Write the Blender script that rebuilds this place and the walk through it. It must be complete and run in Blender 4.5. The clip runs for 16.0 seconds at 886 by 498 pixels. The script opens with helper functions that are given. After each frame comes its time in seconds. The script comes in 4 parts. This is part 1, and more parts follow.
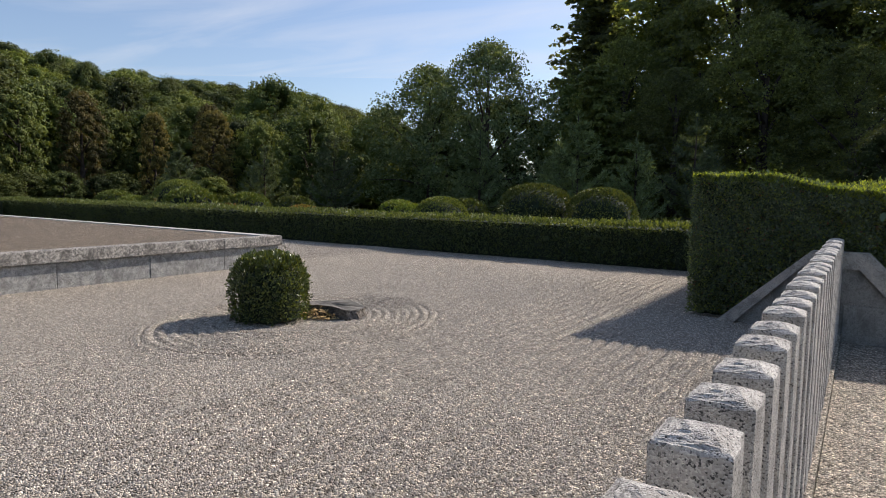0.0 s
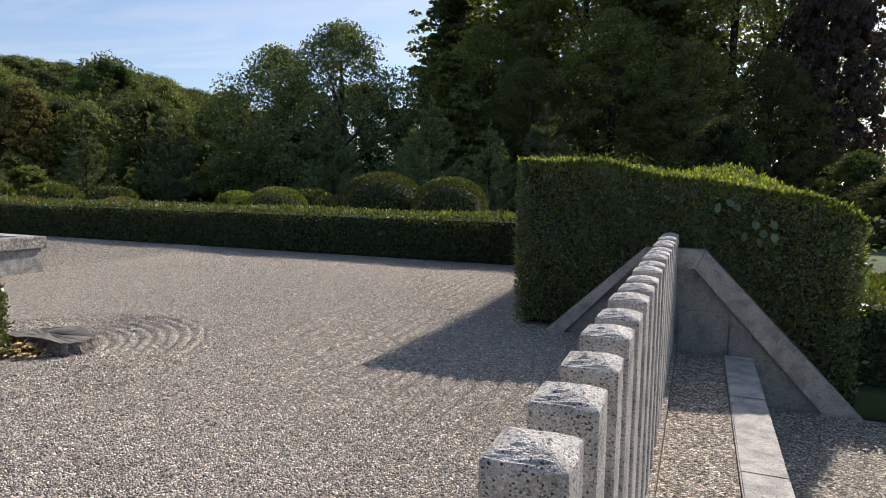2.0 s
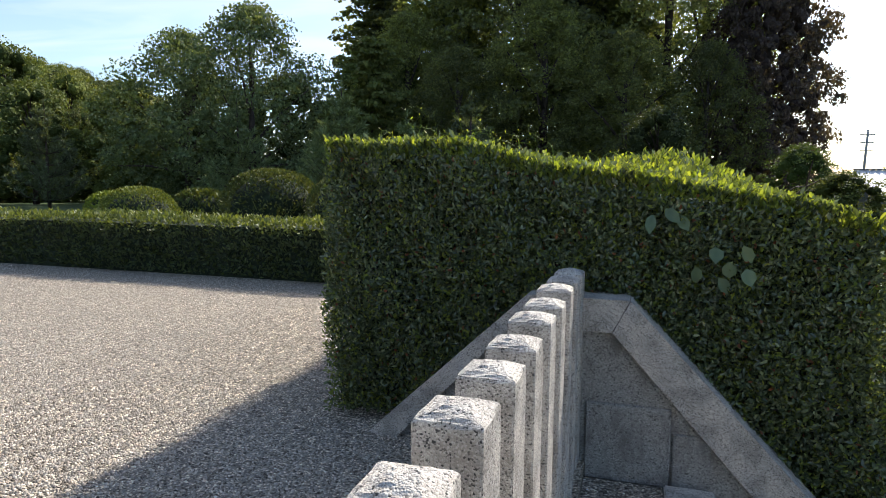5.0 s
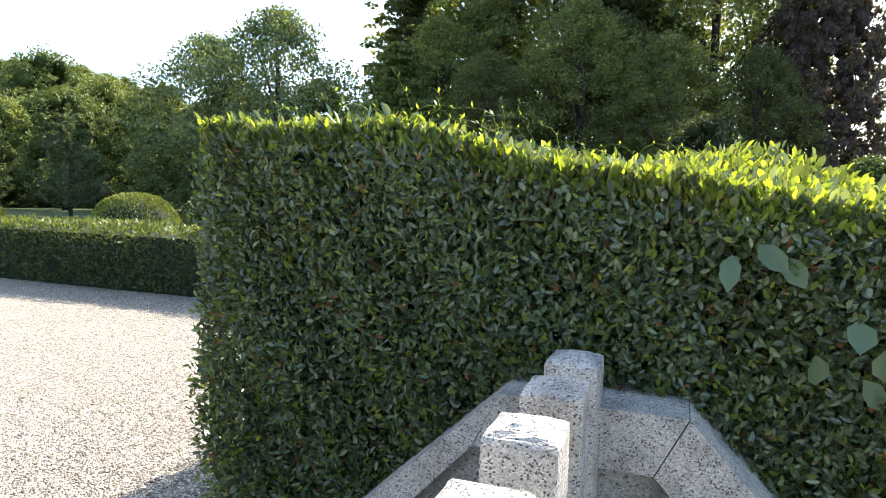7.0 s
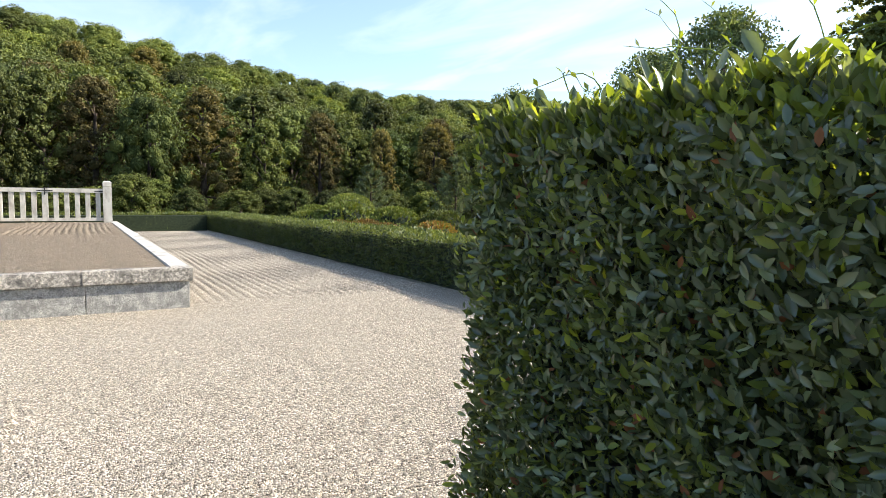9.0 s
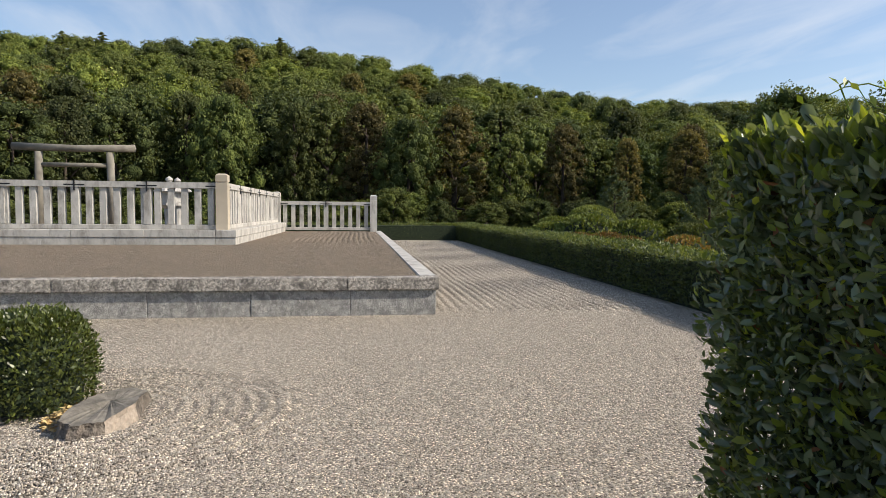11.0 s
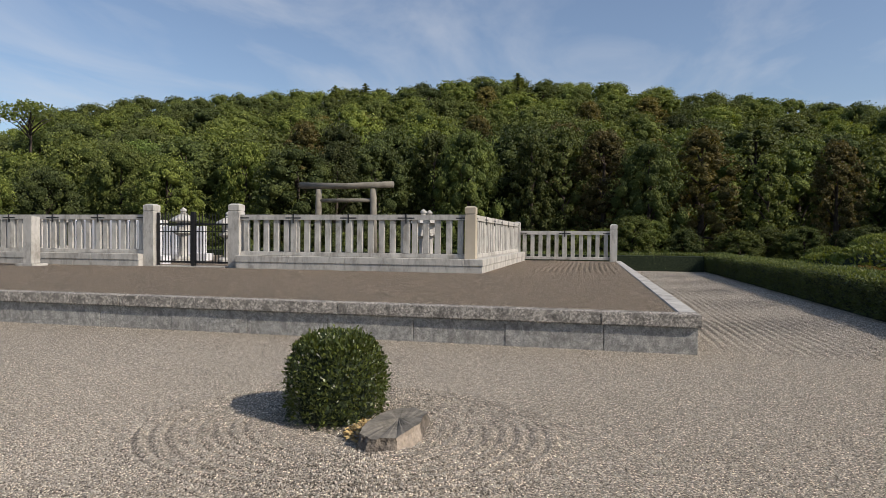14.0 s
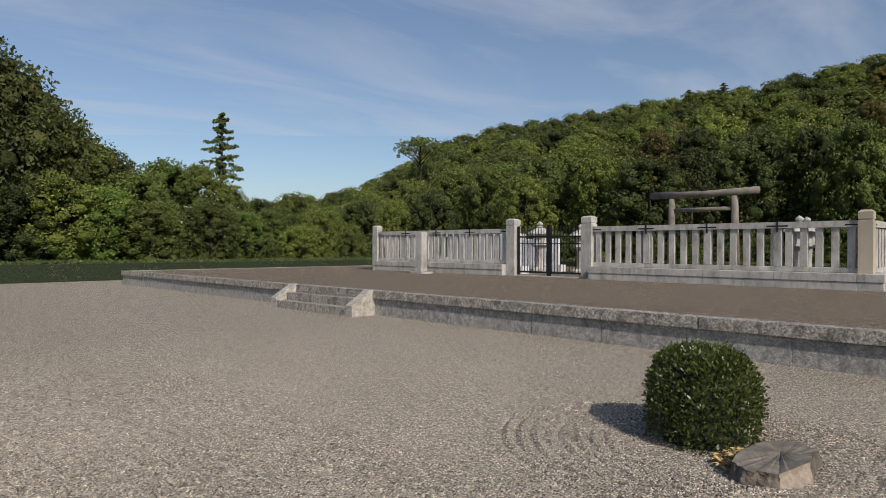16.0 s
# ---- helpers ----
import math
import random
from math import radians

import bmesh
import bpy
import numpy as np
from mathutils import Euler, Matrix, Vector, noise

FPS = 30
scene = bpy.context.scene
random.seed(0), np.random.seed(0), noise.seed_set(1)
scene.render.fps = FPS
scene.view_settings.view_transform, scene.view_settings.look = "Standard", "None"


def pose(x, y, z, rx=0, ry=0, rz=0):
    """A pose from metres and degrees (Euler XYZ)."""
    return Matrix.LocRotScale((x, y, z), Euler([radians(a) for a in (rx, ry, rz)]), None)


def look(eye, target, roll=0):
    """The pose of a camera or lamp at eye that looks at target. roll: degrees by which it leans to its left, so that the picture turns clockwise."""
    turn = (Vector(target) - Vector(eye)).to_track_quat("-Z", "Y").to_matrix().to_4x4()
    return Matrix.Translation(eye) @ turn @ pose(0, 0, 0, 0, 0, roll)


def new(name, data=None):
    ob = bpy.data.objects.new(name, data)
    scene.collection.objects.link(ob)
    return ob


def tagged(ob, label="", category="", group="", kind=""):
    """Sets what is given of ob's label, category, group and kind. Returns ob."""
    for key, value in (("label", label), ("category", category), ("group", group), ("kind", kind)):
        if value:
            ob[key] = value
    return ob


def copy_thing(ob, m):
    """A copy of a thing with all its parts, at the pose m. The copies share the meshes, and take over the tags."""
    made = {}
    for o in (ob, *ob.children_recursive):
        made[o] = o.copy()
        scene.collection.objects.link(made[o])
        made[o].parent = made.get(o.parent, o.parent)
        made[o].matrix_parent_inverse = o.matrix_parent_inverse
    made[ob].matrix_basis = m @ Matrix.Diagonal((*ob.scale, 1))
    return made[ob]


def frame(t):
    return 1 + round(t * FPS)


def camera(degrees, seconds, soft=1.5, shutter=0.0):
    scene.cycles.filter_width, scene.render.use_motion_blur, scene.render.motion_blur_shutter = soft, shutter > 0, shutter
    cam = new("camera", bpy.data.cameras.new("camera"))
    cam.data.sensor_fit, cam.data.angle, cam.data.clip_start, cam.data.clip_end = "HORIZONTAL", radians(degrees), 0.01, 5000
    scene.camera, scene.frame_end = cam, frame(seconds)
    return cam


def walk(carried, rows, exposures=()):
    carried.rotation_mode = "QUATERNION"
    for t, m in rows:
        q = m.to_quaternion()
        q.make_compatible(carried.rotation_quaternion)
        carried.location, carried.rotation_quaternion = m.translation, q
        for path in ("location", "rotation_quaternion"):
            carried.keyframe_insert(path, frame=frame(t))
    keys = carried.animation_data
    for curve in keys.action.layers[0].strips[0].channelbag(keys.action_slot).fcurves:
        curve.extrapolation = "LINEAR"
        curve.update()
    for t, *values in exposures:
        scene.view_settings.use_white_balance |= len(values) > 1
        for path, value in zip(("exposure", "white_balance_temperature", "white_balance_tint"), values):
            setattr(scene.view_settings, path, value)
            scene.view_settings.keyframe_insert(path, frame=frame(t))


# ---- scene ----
cam = camera(70.9, 16.0, soft=0.3)
PATH = [
    (0, (0.144, 0.008, 1.415), (-0.971, 1.658, 1.231), 0.80),
    (0.5, (0.123, 0.418, 1.386), (-0.832, 2.165, 1.197), 0.70),
    (1, (0.089, 0.820, 1.399), (-0.840, 2.581, 1.213), 0.70),
    (1.5, (0.104, 1.223, 1.388), (-0.713, 3.038, 1.191), 0.60),
    (2, (0.146, 1.649, 1.406), (-0.609, 3.489, 1.197), 0.70),
    (2.5, (0.122, 2.103, 1.394), (-0.582, 3.963, 1.179), 0.80),
    (3, (0.176, 2.562, 1.411), (-0.524, 4.422, 1.190), 0.50),
    (3.5, (0.174, 2.974, 1.421), (-0.508, 4.841, 1.199), 0.50),
    (4, (0.230, 3.442, 1.421), (-0.361, 5.339, 1.195), 0.40),
    (6.5, (0.216, 5.503, 1.421), (-0.390, 7.400, 1.228), 1.0),
    (7, (0.160, 5.809, 1.417), (-0.541, 7.674, 1.236), 1.3),
    (7.5, (0.140, 6.118, 1.433), (-0.749, 7.900, 1.257), 0.9),
    (8, (0.078, 6.345, 1.404), (-1.057, 7.983, 1.241), 0.7),
    (8.5, (0.018, 6.650, 1.424), (-1.401, 8.050, 1.258), 0.45),
    (9, (-0.152, 6.795, 1.437), (-1.877, 7.796, 1.288), 0.51),
    (9.5, (-0.168, 6.860, 1.431), (-2.040, 7.550, 1.292), 0.76),
    (12, (-0.249, 6.867, 1.555), (-2.240, 7.028, 1.464), 0.34),
    (12.5, (-0.253, 6.843, 1.574), (-2.251, 6.912, 1.505), 0.45),
    (13, (-0.227, 6.792, 1.572), (-2.225, 6.722, 1.515), 0.45),
    (13.5, (-0.218, 6.723, 1.547), (-2.198, 6.443, 1.502), 0.46),
    (14, (-0.214, 6.566, 1.543), (-2.162, 6.115, 1.505), 0.49),
    (14.5, (-0.233, 6.545, 1.495), (-2.112, 5.860, 1.468), 0.09),
    (15, (-0.235, 6.545, 1.529), (-1.994, 5.593, 1.505), -0.02),
    (15.5, (-0.250, 6.501, 1.505), (-1.850, 5.301, 1.497), 0.16),
    (16, (-0.260, 6.450, 1.490), (-1.689, 5.051, 1.487), 0.23),
]
EXPOSURES = [(0, 0.15, 6350, 14), (1.5, 0.2, 6350, 14), (3, 0.35, 6300, 13), (4.2, 0.5, 6350, 12), (6.3, 1.55, 6450, 9), (7, 1.9, 6450, 9), (8, 1.75, 6550, 9), (9, 1.2, 6600, 8),
             (9.7, 0.8, 6650, 8), (11.8, 0.18, 6600, 12), (13, 0.02, 6550, 12), (14.5, -0.1, 6520, 12), (15.5, -0.22, 6500, 12), (16, -0.33, 6480, 12)]
walk(cam, [(t, look(eye, target, roll)) for t, eye, target, roll in PATH], EXPOSURES)

# ---- light ----
SUN_DIR = Vector((0.62, 1.99, 1.62)).normalized()
world = bpy.data.worlds.new("world")
scene.world = world
world.use_nodes = True
wn = world.node_tree
sky = wn.nodes.new("ShaderNodeTexSky")
sky.sky_type, sky.sun_disc = 'NISHITA', False
sky.sun_elevation, sky.sun_rotation = radians(38), math.atan2(SUN_DIR.x, SUN_DIR.y)
sky.air_density, sky.dust_density, sky.ozone_density = 1.0, 1.1, 2.4
wn.links.new(sky.outputs[0], wn.nodes["Background"].inputs[0])
wn.nodes["Background"].inputs[1].default_value = 0.128
sun = new("sun", bpy.data.lights.new("sun", 'SUN'))
sun.data.energy, sun.data.angle, sun.data.color = 4.3, radians(0.53), (1.0, 0.93, 0.82)
sun.matrix_world = look(SUN_DIR * 60, (0, 0, 0))


# ---- materials ----
def material(name, color, rough=0.7, vary=0.25, scale=6.0, fine=80.0, bump=0.3, dist=0.01, tint=None, metal=0.0, island=False,
             obj=False, each=0.0, translucent=0.0, gloss=0.4, stain=None, speck=None, stops=(0.0, 0.35, 0.7, 1.0), streak=0.25, lumps=0, patch=0):
    m = bpy.data.materials.new(name)
    m.use_nodes = True
    n, l = m.node_tree.nodes, m.node_tree.links
    p = n["Principled BSDF"]
    p.inputs["Roughness"].default_value, p.inputs["Metallic"].default_value = rough, metal
    p.inputs["Specular IOR Level"].default_value = gloss
    tc = n.new("ShaderNodeTexCoord").outputs["Object"]
    if obj:
        geo = n.new("ShaderNodeNewGeometry")
        tc = geo.outputs["Position"]

    def noise_tex(s, detail=4.0):
        t = n.new("ShaderNodeTexNoise")
        t.inputs["Scale"].default_value, t.inputs["Detail"].default_value = s, detail
        l.new(tc, t.inputs["Vector"])
        return t.outputs["Fac"]

    def ramp(fac, stops):
        r = n.new("ShaderNodeValToRGB")
        while len(r.color_ramp.elements) < len(stops):
            r.color_ramp.elements.new(0.5)
        for e, (pos, c) in zip(r.color_ramp.elements, stops):
            e.position, e.color = pos, (*c, 1)
        l.new(fac, r.inputs[0])
        return r.outputs[0]

    def mix(a, b, fac, mode='MIX'):
        x = n.new("ShaderNodeMix")
        x.data_type, x.blend_type = 'RGBA', mode
        for sock, v in ((x.inputs[0], fac), (x.inputs[6], a), (x.inputs[7], b)):
            if hasattr(v, "is_linked"):
                l.new(v, sock)
            else:
                sock.default_value = v if isinstance(v, float) else (*v, 1)
        return x.outputs[2]

    c = Vector(color)
    lo, hi = c * (1 - vary), c * (1 + vary)
    col = ramp(noise_tex(scale), [(0.3, lo), (0.7, hi)])
    if island:
        g = n.new("ShaderNodeNewGeometry")
        other = Vector(tint or color)
        mixed = ramp(g.outputs["Random Per Island"], [(0.0, c * (1 - vary)), (0.55, c), (0.85, other), (1.0, other * (1 + vary))])
        col = mix(col, mixed, 0.75)
    if each:
        oi = n.new("ShaderNodeObjectInfo")
        col = mix(col, ramp(oi.outputs["Random"], [(0.0, (1 - each, 1 - each, 1 - 0.8 * each)), (0.5, (1.0, 1.0, 1.0)), (1.0, (1 + each, 1 + each * 1.05, 1 + 0.5 * each))]), 1.0, 'MULTIPLY')
    if speck:
        v = n.new("ShaderNodeTexVoronoi")
        v.inputs["Scale"].default_value = fine
        l.new(tc, v.inputs["Vector"])
        hsv = n.new("ShaderNodeSeparateColor")
        l.new(v.outputs["Color"], hsv.inputs[0])
        col = mix(col, ramp(hsv.outputs[0], list(zip(stops, speck))), 0.95)
    if lumps:
        col = mix(col, ramp(noise_tex(lumps, 3.0), [(0.36, (0.5, 0.49, 0.48)), (0.5, (1, 1, 1)), (0.64, (1.45, 1.43, 1.4))]), 1.0, 'MULTIPLY')
    if patch:
        col = mix(col, ramp(noise_tex(patch, 5.0), [(0.36, (0.74, 0.73, 0.72)), (0.5, (1, 1, 1)), (0.64, (1.2, 1.19, 1.17))]), 1.0, 'MULTIPLY')
    if stain:
        mp = n.new("ShaderNodeMapping")
        mp.inputs["Scale"].default_value = (1.0, 1.0, streak)
        l.new(tc, mp.inputs["Vector"])
        ts = n.new("ShaderNodeTexNoise")
        ts.inputs["Scale"].default_value, ts.inputs["Detail"].default_value, ts.inputs["Roughness"].default_value = scale * 1.6, 8.0, 0.7
        l.new(mp.outputs[0], ts.inputs["Vector"])
        col = mix(col, stain, ramp(ts.outputs["Fac"], [(0.47, (0, 0, 0)), (0.66, (0.85, 0.85, 0.85))]))
    l.new(col, p.inputs["Base Color"])
    if bump:
        b = n.new("ShaderNodeBump")
        b.inputs["Strength"].default_value, b.inputs["Distance"].default_value = bump, dist
        if speck:
            l.new(v.outputs["Distance"], b.inputs["Height"])
            b.invert = True
        else:
            l.new(noise_tex(fine), b.inputs["Height"])
        l.new(b.outputs[0], p.inputs["Normal"])
    if translucent:
        tr = n.new("ShaderNodeBsdfTranslucent")
        ms = n.new("ShaderNodeMixShader")
        ms.inputs[0].default_value = translucent
        bright = mix(col, (1.9, 1.7, 0.5), 1.0, 'MULTIPLY')
        l.new(bright, tr.inputs[0])
        l.new(p.outputs[0], ms.inputs[1])
        l.new(tr.outputs[0], ms.inputs[2])
        l.new(ms.outputs[0], n["Material Output"].inputs[0])
    return m


GRAVEL = material("gravel", (0.34, 0.29, 0.245), 0.9, 0.16, 0.6, 100.0, 1.0, 0.02, obj=True,
                  lumps=60.0, patch=20.0,
                  speck=((0.058, 0.047, 0.036), (0.33, 0.277, 0.212), (0.54, 0.463, 0.36), (0.99, 0.9, 0.75)))
STONES = material("gravel_stones", (0.37, 0.325, 0.27), 0.85, 0.5, 0.6, 200.0, 0.3, 0.002, obj=True, island=True, tint=(0.57, 0.51, 0.425))
GRAVEL_DARK = material("platform_gravel", (0.19, 0.155, 0.11), 0.92, 0.2, 0.7, 90.0, 1.0, 0.015, obj=True,
                       lumps=50.0, patch=9.0,
                       speck=((0.032, 0.025, 0.018), (0.14, 0.105, 0.07), (0.25, 0.19, 0.128), (0.58, 0.47, 0.35)))
GRANITE = material("granite", (0.42, 0.4, 0.37), 0.75, 0.2, 3.0, 270.0, 0.55, 0.004, obj=True, patch=9.0,
                   speck=((0.045, 0.04, 0.036), (0.4, 0.36, 0.31), (0.48, 0.44, 0.385), (0.66, 0.62, 0.55)), stops=(0.04, 0.2, 0.65, 1.0))
GRANITE_OLD = material("weathered_granite", (0.35, 0.335, 0.31), 0.85, 0.22, 4.5, 110.0, 0.8, 0.016, obj=True, stain=(0.19, 0.182, 0.17), streak=0.7, patch=16.0,
                       speck=((0.17, 0.165, 0.155), (0.38, 0.37, 0.34), (0.5, 0.485, 0.445), (0.62, 0.6, 0.56)))
# darker copy of GRANITE with the end wall's shade in its colour, plus stains
GRANITE_SHADED = material("shaded_granite", (0.3, 0.29, 0.27), 0.85, 0.2, 5.0, 170.0, 0.5, 0.006, obj=True, stain=(0.17, 0.16, 0.145), streak=0.5,
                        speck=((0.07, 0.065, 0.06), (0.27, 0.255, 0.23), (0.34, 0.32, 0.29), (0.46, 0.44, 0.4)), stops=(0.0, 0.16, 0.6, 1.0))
GRANITE_CAP = material("cap_granite", (0.36, 0.325, 0.28), 0.85, 0.22, 3.4, 120.0, 0.6, 0.01, obj=True, stain=(0.075, 0.068, 0.06), streak=0.9, lumps=30.0,
                       speck=((0.1, 0.09, 0.085), (0.36, 0.325, 0.275), (0.47, 0.43, 0.37), (0.6, 0.55, 0.49)))
GRANITE_PALE = material("pale_granite", (0.5, 0.475, 0.43), 0.75, 0.14, 2.2, 60.0, 0.3, 0.004, obj=True, stain=(0.24, 0.22, 0.19), streak=0.4)
WHITE_STONE = material("white_stone", (0.72, 0.71, 0.72), 0.7, 0.08, 1.2, 60.0, 0.2, 0.004, obj=True)
GRANITE_BEIGE = material("beige_granite", (0.48, 0.41, 0.31), 0.75, 0.14, 1.2, 60.0, 0.2, 0.004, obj=True)
ROOF_SHEET = material("roof_sheet", (0.62, 0.63, 0.65), 0.45, 0.15, 1.5, 20, 0.2, 0.004, metal=0.2)
SHED_WALL = material("shed_boards", (0.13, 0.13, 0.135), 0.85, 0.25, 3, 40, 0.4, 0.006)
POLE_GREY = material("pole_concrete", (0.3, 0.3, 0.3), 0.85, 0.15, 3, 40, 0.2, 0.004)
IRON = material("black_iron", (0.012, 0.012, 0.013), 0.5, 0.3, 8, 90, 0.2, 0.002)
BARK = material("bark", (0.07, 0.052, 0.04), 0.95, 0.35, 3, 12, 0.8, 0.04)
STUMP_BARK = material("stump_bark", (0.15, 0.125, 0.1), 0.95, 0.5, 14, 40, 1.0, 0.03)
STUMP_TOP = material("stump_cut", (0.19, 0.17, 0.14), 0.85, 0.35, 9, 60, 0.5, 0.01, stain=(0.1, 0.09, 0.07))
STUMP_RAW = material("split_wood", (0.34, 0.28, 0.22), 0.8, 0.3, 22, 60, 0.6, 0.01)
SAWDUST = material("sawdust", (0.66, 0.47, 0.21), 0.95, 0.3, 20, 120, 0.8, 0.01)
TORII_WOOD = material("torii_wood", (0.2, 0.18, 0.145), 0.85, 0.3, 2, 30, 0.4, 0.01)
GRASS = material("grass", (0.075, 0.105, 0.035), 0.95, 0.35, 0.5, 8, 0.6, 0.05, obj=True)
EARTH = material("forest_floor", (0.035, 0.042, 0.02), 0.98, 0.4, 0.3, 3, 0.6, 0.1, obj=True)
HEDGE_LEAF = material("hedge_leaf", (0.115, 0.155, 0.085), 0.26, 0.6, 8, 60, 0, island=True, tint=(0.19, 0.23, 0.12), translucent=0.32, gloss=0.9)
HEDGE_TIP = material("hedge_young_leaf", (0.18, 0.24, 0.05), 0.38, 0.35, 8, 60, 0, island=True, tint=(0.27, 0.31, 0.065), translucent=0.5, gloss=0.35)
# near-black filler colour: paints the shade seen in gaps between leaves
SHADE_CORE = material("inner_leaf_shade", (0.022, 0.032, 0.014), 0.95, 0.5, 12, 40, 0.5, 0.02)
BUSH_LEAF = material("bush_leaf", (0.075, 0.095, 0.022), 0.34, 0.5, 8, 60, 0, island=True, tint=(0.14, 0.165, 0.04), translucent=0.25, gloss=0.5)
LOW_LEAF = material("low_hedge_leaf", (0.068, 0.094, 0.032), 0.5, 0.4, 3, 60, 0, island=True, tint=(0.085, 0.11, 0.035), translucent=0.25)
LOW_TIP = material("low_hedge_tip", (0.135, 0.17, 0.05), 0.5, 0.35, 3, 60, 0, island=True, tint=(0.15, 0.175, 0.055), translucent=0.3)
BROAD_LEAF = material("broad_vine_leaf", (0.13, 0.19, 0.1), 0.45, 0.25, 10, 60, 0, island=True, tint=(0.15, 0.21, 0.11), translucent=0.3, gloss=0.5)
DEAD_LEAF = material("dry_leaf", (0.22, 0.09, 0.035), 0.7, 0.4, 8, 60, 0, island=True, translucent=0.2)
VINE = material("vine", (0.2, 0.27, 0.05), 0.6, 0.3, 10, 60, 0, translucent=0.3)


def foliage(name, c, tint, tr=0.18):
    return material(name, c, 0.6, 0.4, 0.35, 40, 0, island=True, tint=tint, translucent=tr, gloss=0.25, each=0.42)


F_GREEN = foliage("broadleaf_green", (0.125, 0.15, 0.04), (0.178, 0.196, 0.052))
F_DEEP = foliage("broadleaf_deep", (0.09, 0.115, 0.036), (0.13, 0.152, 0.045))
F_BRIGHT = foliage("broadleaf_bright", (0.115, 0.165, 0.04), (0.16, 0.21, 0.05))
F_BROWN = foliage("cedar_brown", (0.135, 0.115, 0.04), (0.17, 0.13, 0.045))
F_OLIVE = foliage("cedar_olive", (0.09, 0.11, 0.033), (0.12, 0.13, 0.04))
F_DARK = foliage("fir_dark", (0.13, 0.155, 0.085), (0.19, 0.215, 0.11), 0.6)
F_PURPLE = foliage("dark_reddish", (0.1, 0.078, 0.07), (0.13, 0.1, 0.09), 0.35)
F_GREY = foliage("grey_green", (0.095, 0.125, 0.07), (0.135, 0.165, 0.095), 0.28)
F_PINE = foliage("pine_needles", (0.155, 0.2, 0.105), (0.21, 0.25, 0.135), 0.25)
def mass(name, c, tint):
    return material(name, c, 0.8, 0.35, 0.5, 5.0, 1.0, 0.35, island=True, tint=tint, gloss=0.1, each=0.42)


M_GREEN = mass("green_mass", (0.092, 0.114, 0.028), (0.132, 0.152, 0.036))
M_DEEP = mass("deep_green_mass", (0.066, 0.085, 0.026), (0.1, 0.118, 0.032))
M_BRIGHT = mass("bright_green_mass", (0.09, 0.135, 0.03), (0.13, 0.175, 0.04))
M_BROWN = mass("brown_mass", (0.075, 0.066, 0.022), (0.11, 0.085, 0.028))
M_OLIVE = mass("olive_mass", (0.06, 0.072, 0.022), (0.088, 0.095, 0.028))
M_DARK = mass("dark_needle_mass", (0.075, 0.09, 0.05), (0.11, 0.13, 0.07))
M_PURPLE = mass("reddish_mass", (0.1, 0.075, 0.066), (0.13, 0.098, 0.085))
F_ORANGE = foliage("orange_shoots", (0.2, 0.12, 0.035), (0.26, 0.15, 0.04))
F_YELLOW = foliage("yellow_green", (0.13, 0.17, 0.035), (0.18, 0.21, 0.05))


# ---- builders ----
def mesh_object(name, bm, mat, parent=None, label="", smooth=False):
    me = bpy.data.meshes.new(name)
    bm.to_mesh(me)
    bm.free()
    for m in (mat if isinstance(mat, (list, tuple)) else [mat]):
        me.materials.append(m)
    if smooth:
        me.polygons.foreach_set("use_smooth", [True] * len(me.polygons))
    ob = new(name, me)
    if parent:
        ob.parent = parent
    if label:
        ob["label"] = label
    return ob


def part(name, bm, mat, parent, label="", smooth=False):
    return mesh_object(name, bm, mat, parent, label, smooth)


def thing(name, label, category, at=(0, 0, 0), rz=0, group=""):
    e = new(name)
    e.matrix_basis = pose(*at, 0, 0, rz)
    return tagged(e, label, category, group)


def structure(name, bm, mat, label="", category="", smooth=False):
    return tagged(mesh_object(name, bm, mat, None, "", smooth), label, category, kind="structure")


def box(x0, x1, y0, y1, z0, z1, bevel=0.0, bm=None, seg=1):
    bm2 = bmesh.new()
    bmesh.ops.create_cube(bm2, size=1)
    bmesh.ops.transform(bm2, matrix=Matrix.Translation(((x0 + x1) / 2, (y0 + y1) / 2, (z0 + z1) / 2)) @ Matrix.Diagonal((abs(x1 - x0), abs(y1 - y0), abs(z1 - z0), 1)), verts=bm2.verts)
    if bevel:
        bmesh.ops.bevel(bm2, geom=bm2.edges, offset=bevel, segments=seg, affect='EDGES')
    if bm is None:
        return bm2
    me = bpy.data.meshes.new("tmp")
    bm2.to_mesh(me)
    bm2.free()
    bm.from_mesh(me)
    bpy.data.meshes.remove(me)
    return bm


def tube(points, radii, sides=8, bm=None):
    """A tapered tube along points."""
    bm = bm or bmesh.new()
    rings = []
    for i, (p, r) in enumerate(zip(points, radii)):
        p = Vector(p)
        d = (Vector(points[min(i + 1, len(points) - 1)]) - Vector(points[max(i - 1, 0)])).normalized()
        q = d.to_track_quat('Z', 'Y')
        rings.append([bm.verts.new(p + q @ Vector((r * math.cos(a), r * math.sin(a), 0))) for a in [2 * math.pi * k / sides for k in range(sides)]])
    for a, b in zip(rings, rings[1:]):
        for k in range(sides):
            bm.faces.new((a[k], a[(k + 1) % sides], b[(k + 1) % sides], b[k]))
    bm.faces.new(rings[0][::-1])
    bm.faces.new(rings[-1])
    return bm


def lathe(profile, sides=16):
    bm = bmesh.new()
    rings = [[bm.verts.new((r * math.cos(2 * math.pi * k / sides), r * math.sin(2 * math.pi * k / sides), z)) for k in range(sides)] for r, z in profile]
    for a, b in zip(rings, rings[1:]):
        for k in range(sides):
            bm.faces.new((a[k], a[(k + 1) % sides], b[(k + 1) % sides], b[k]))
    bm.faces.new(rings[0][::-1])
    bm.faces.new(rings[-1])
    return bm


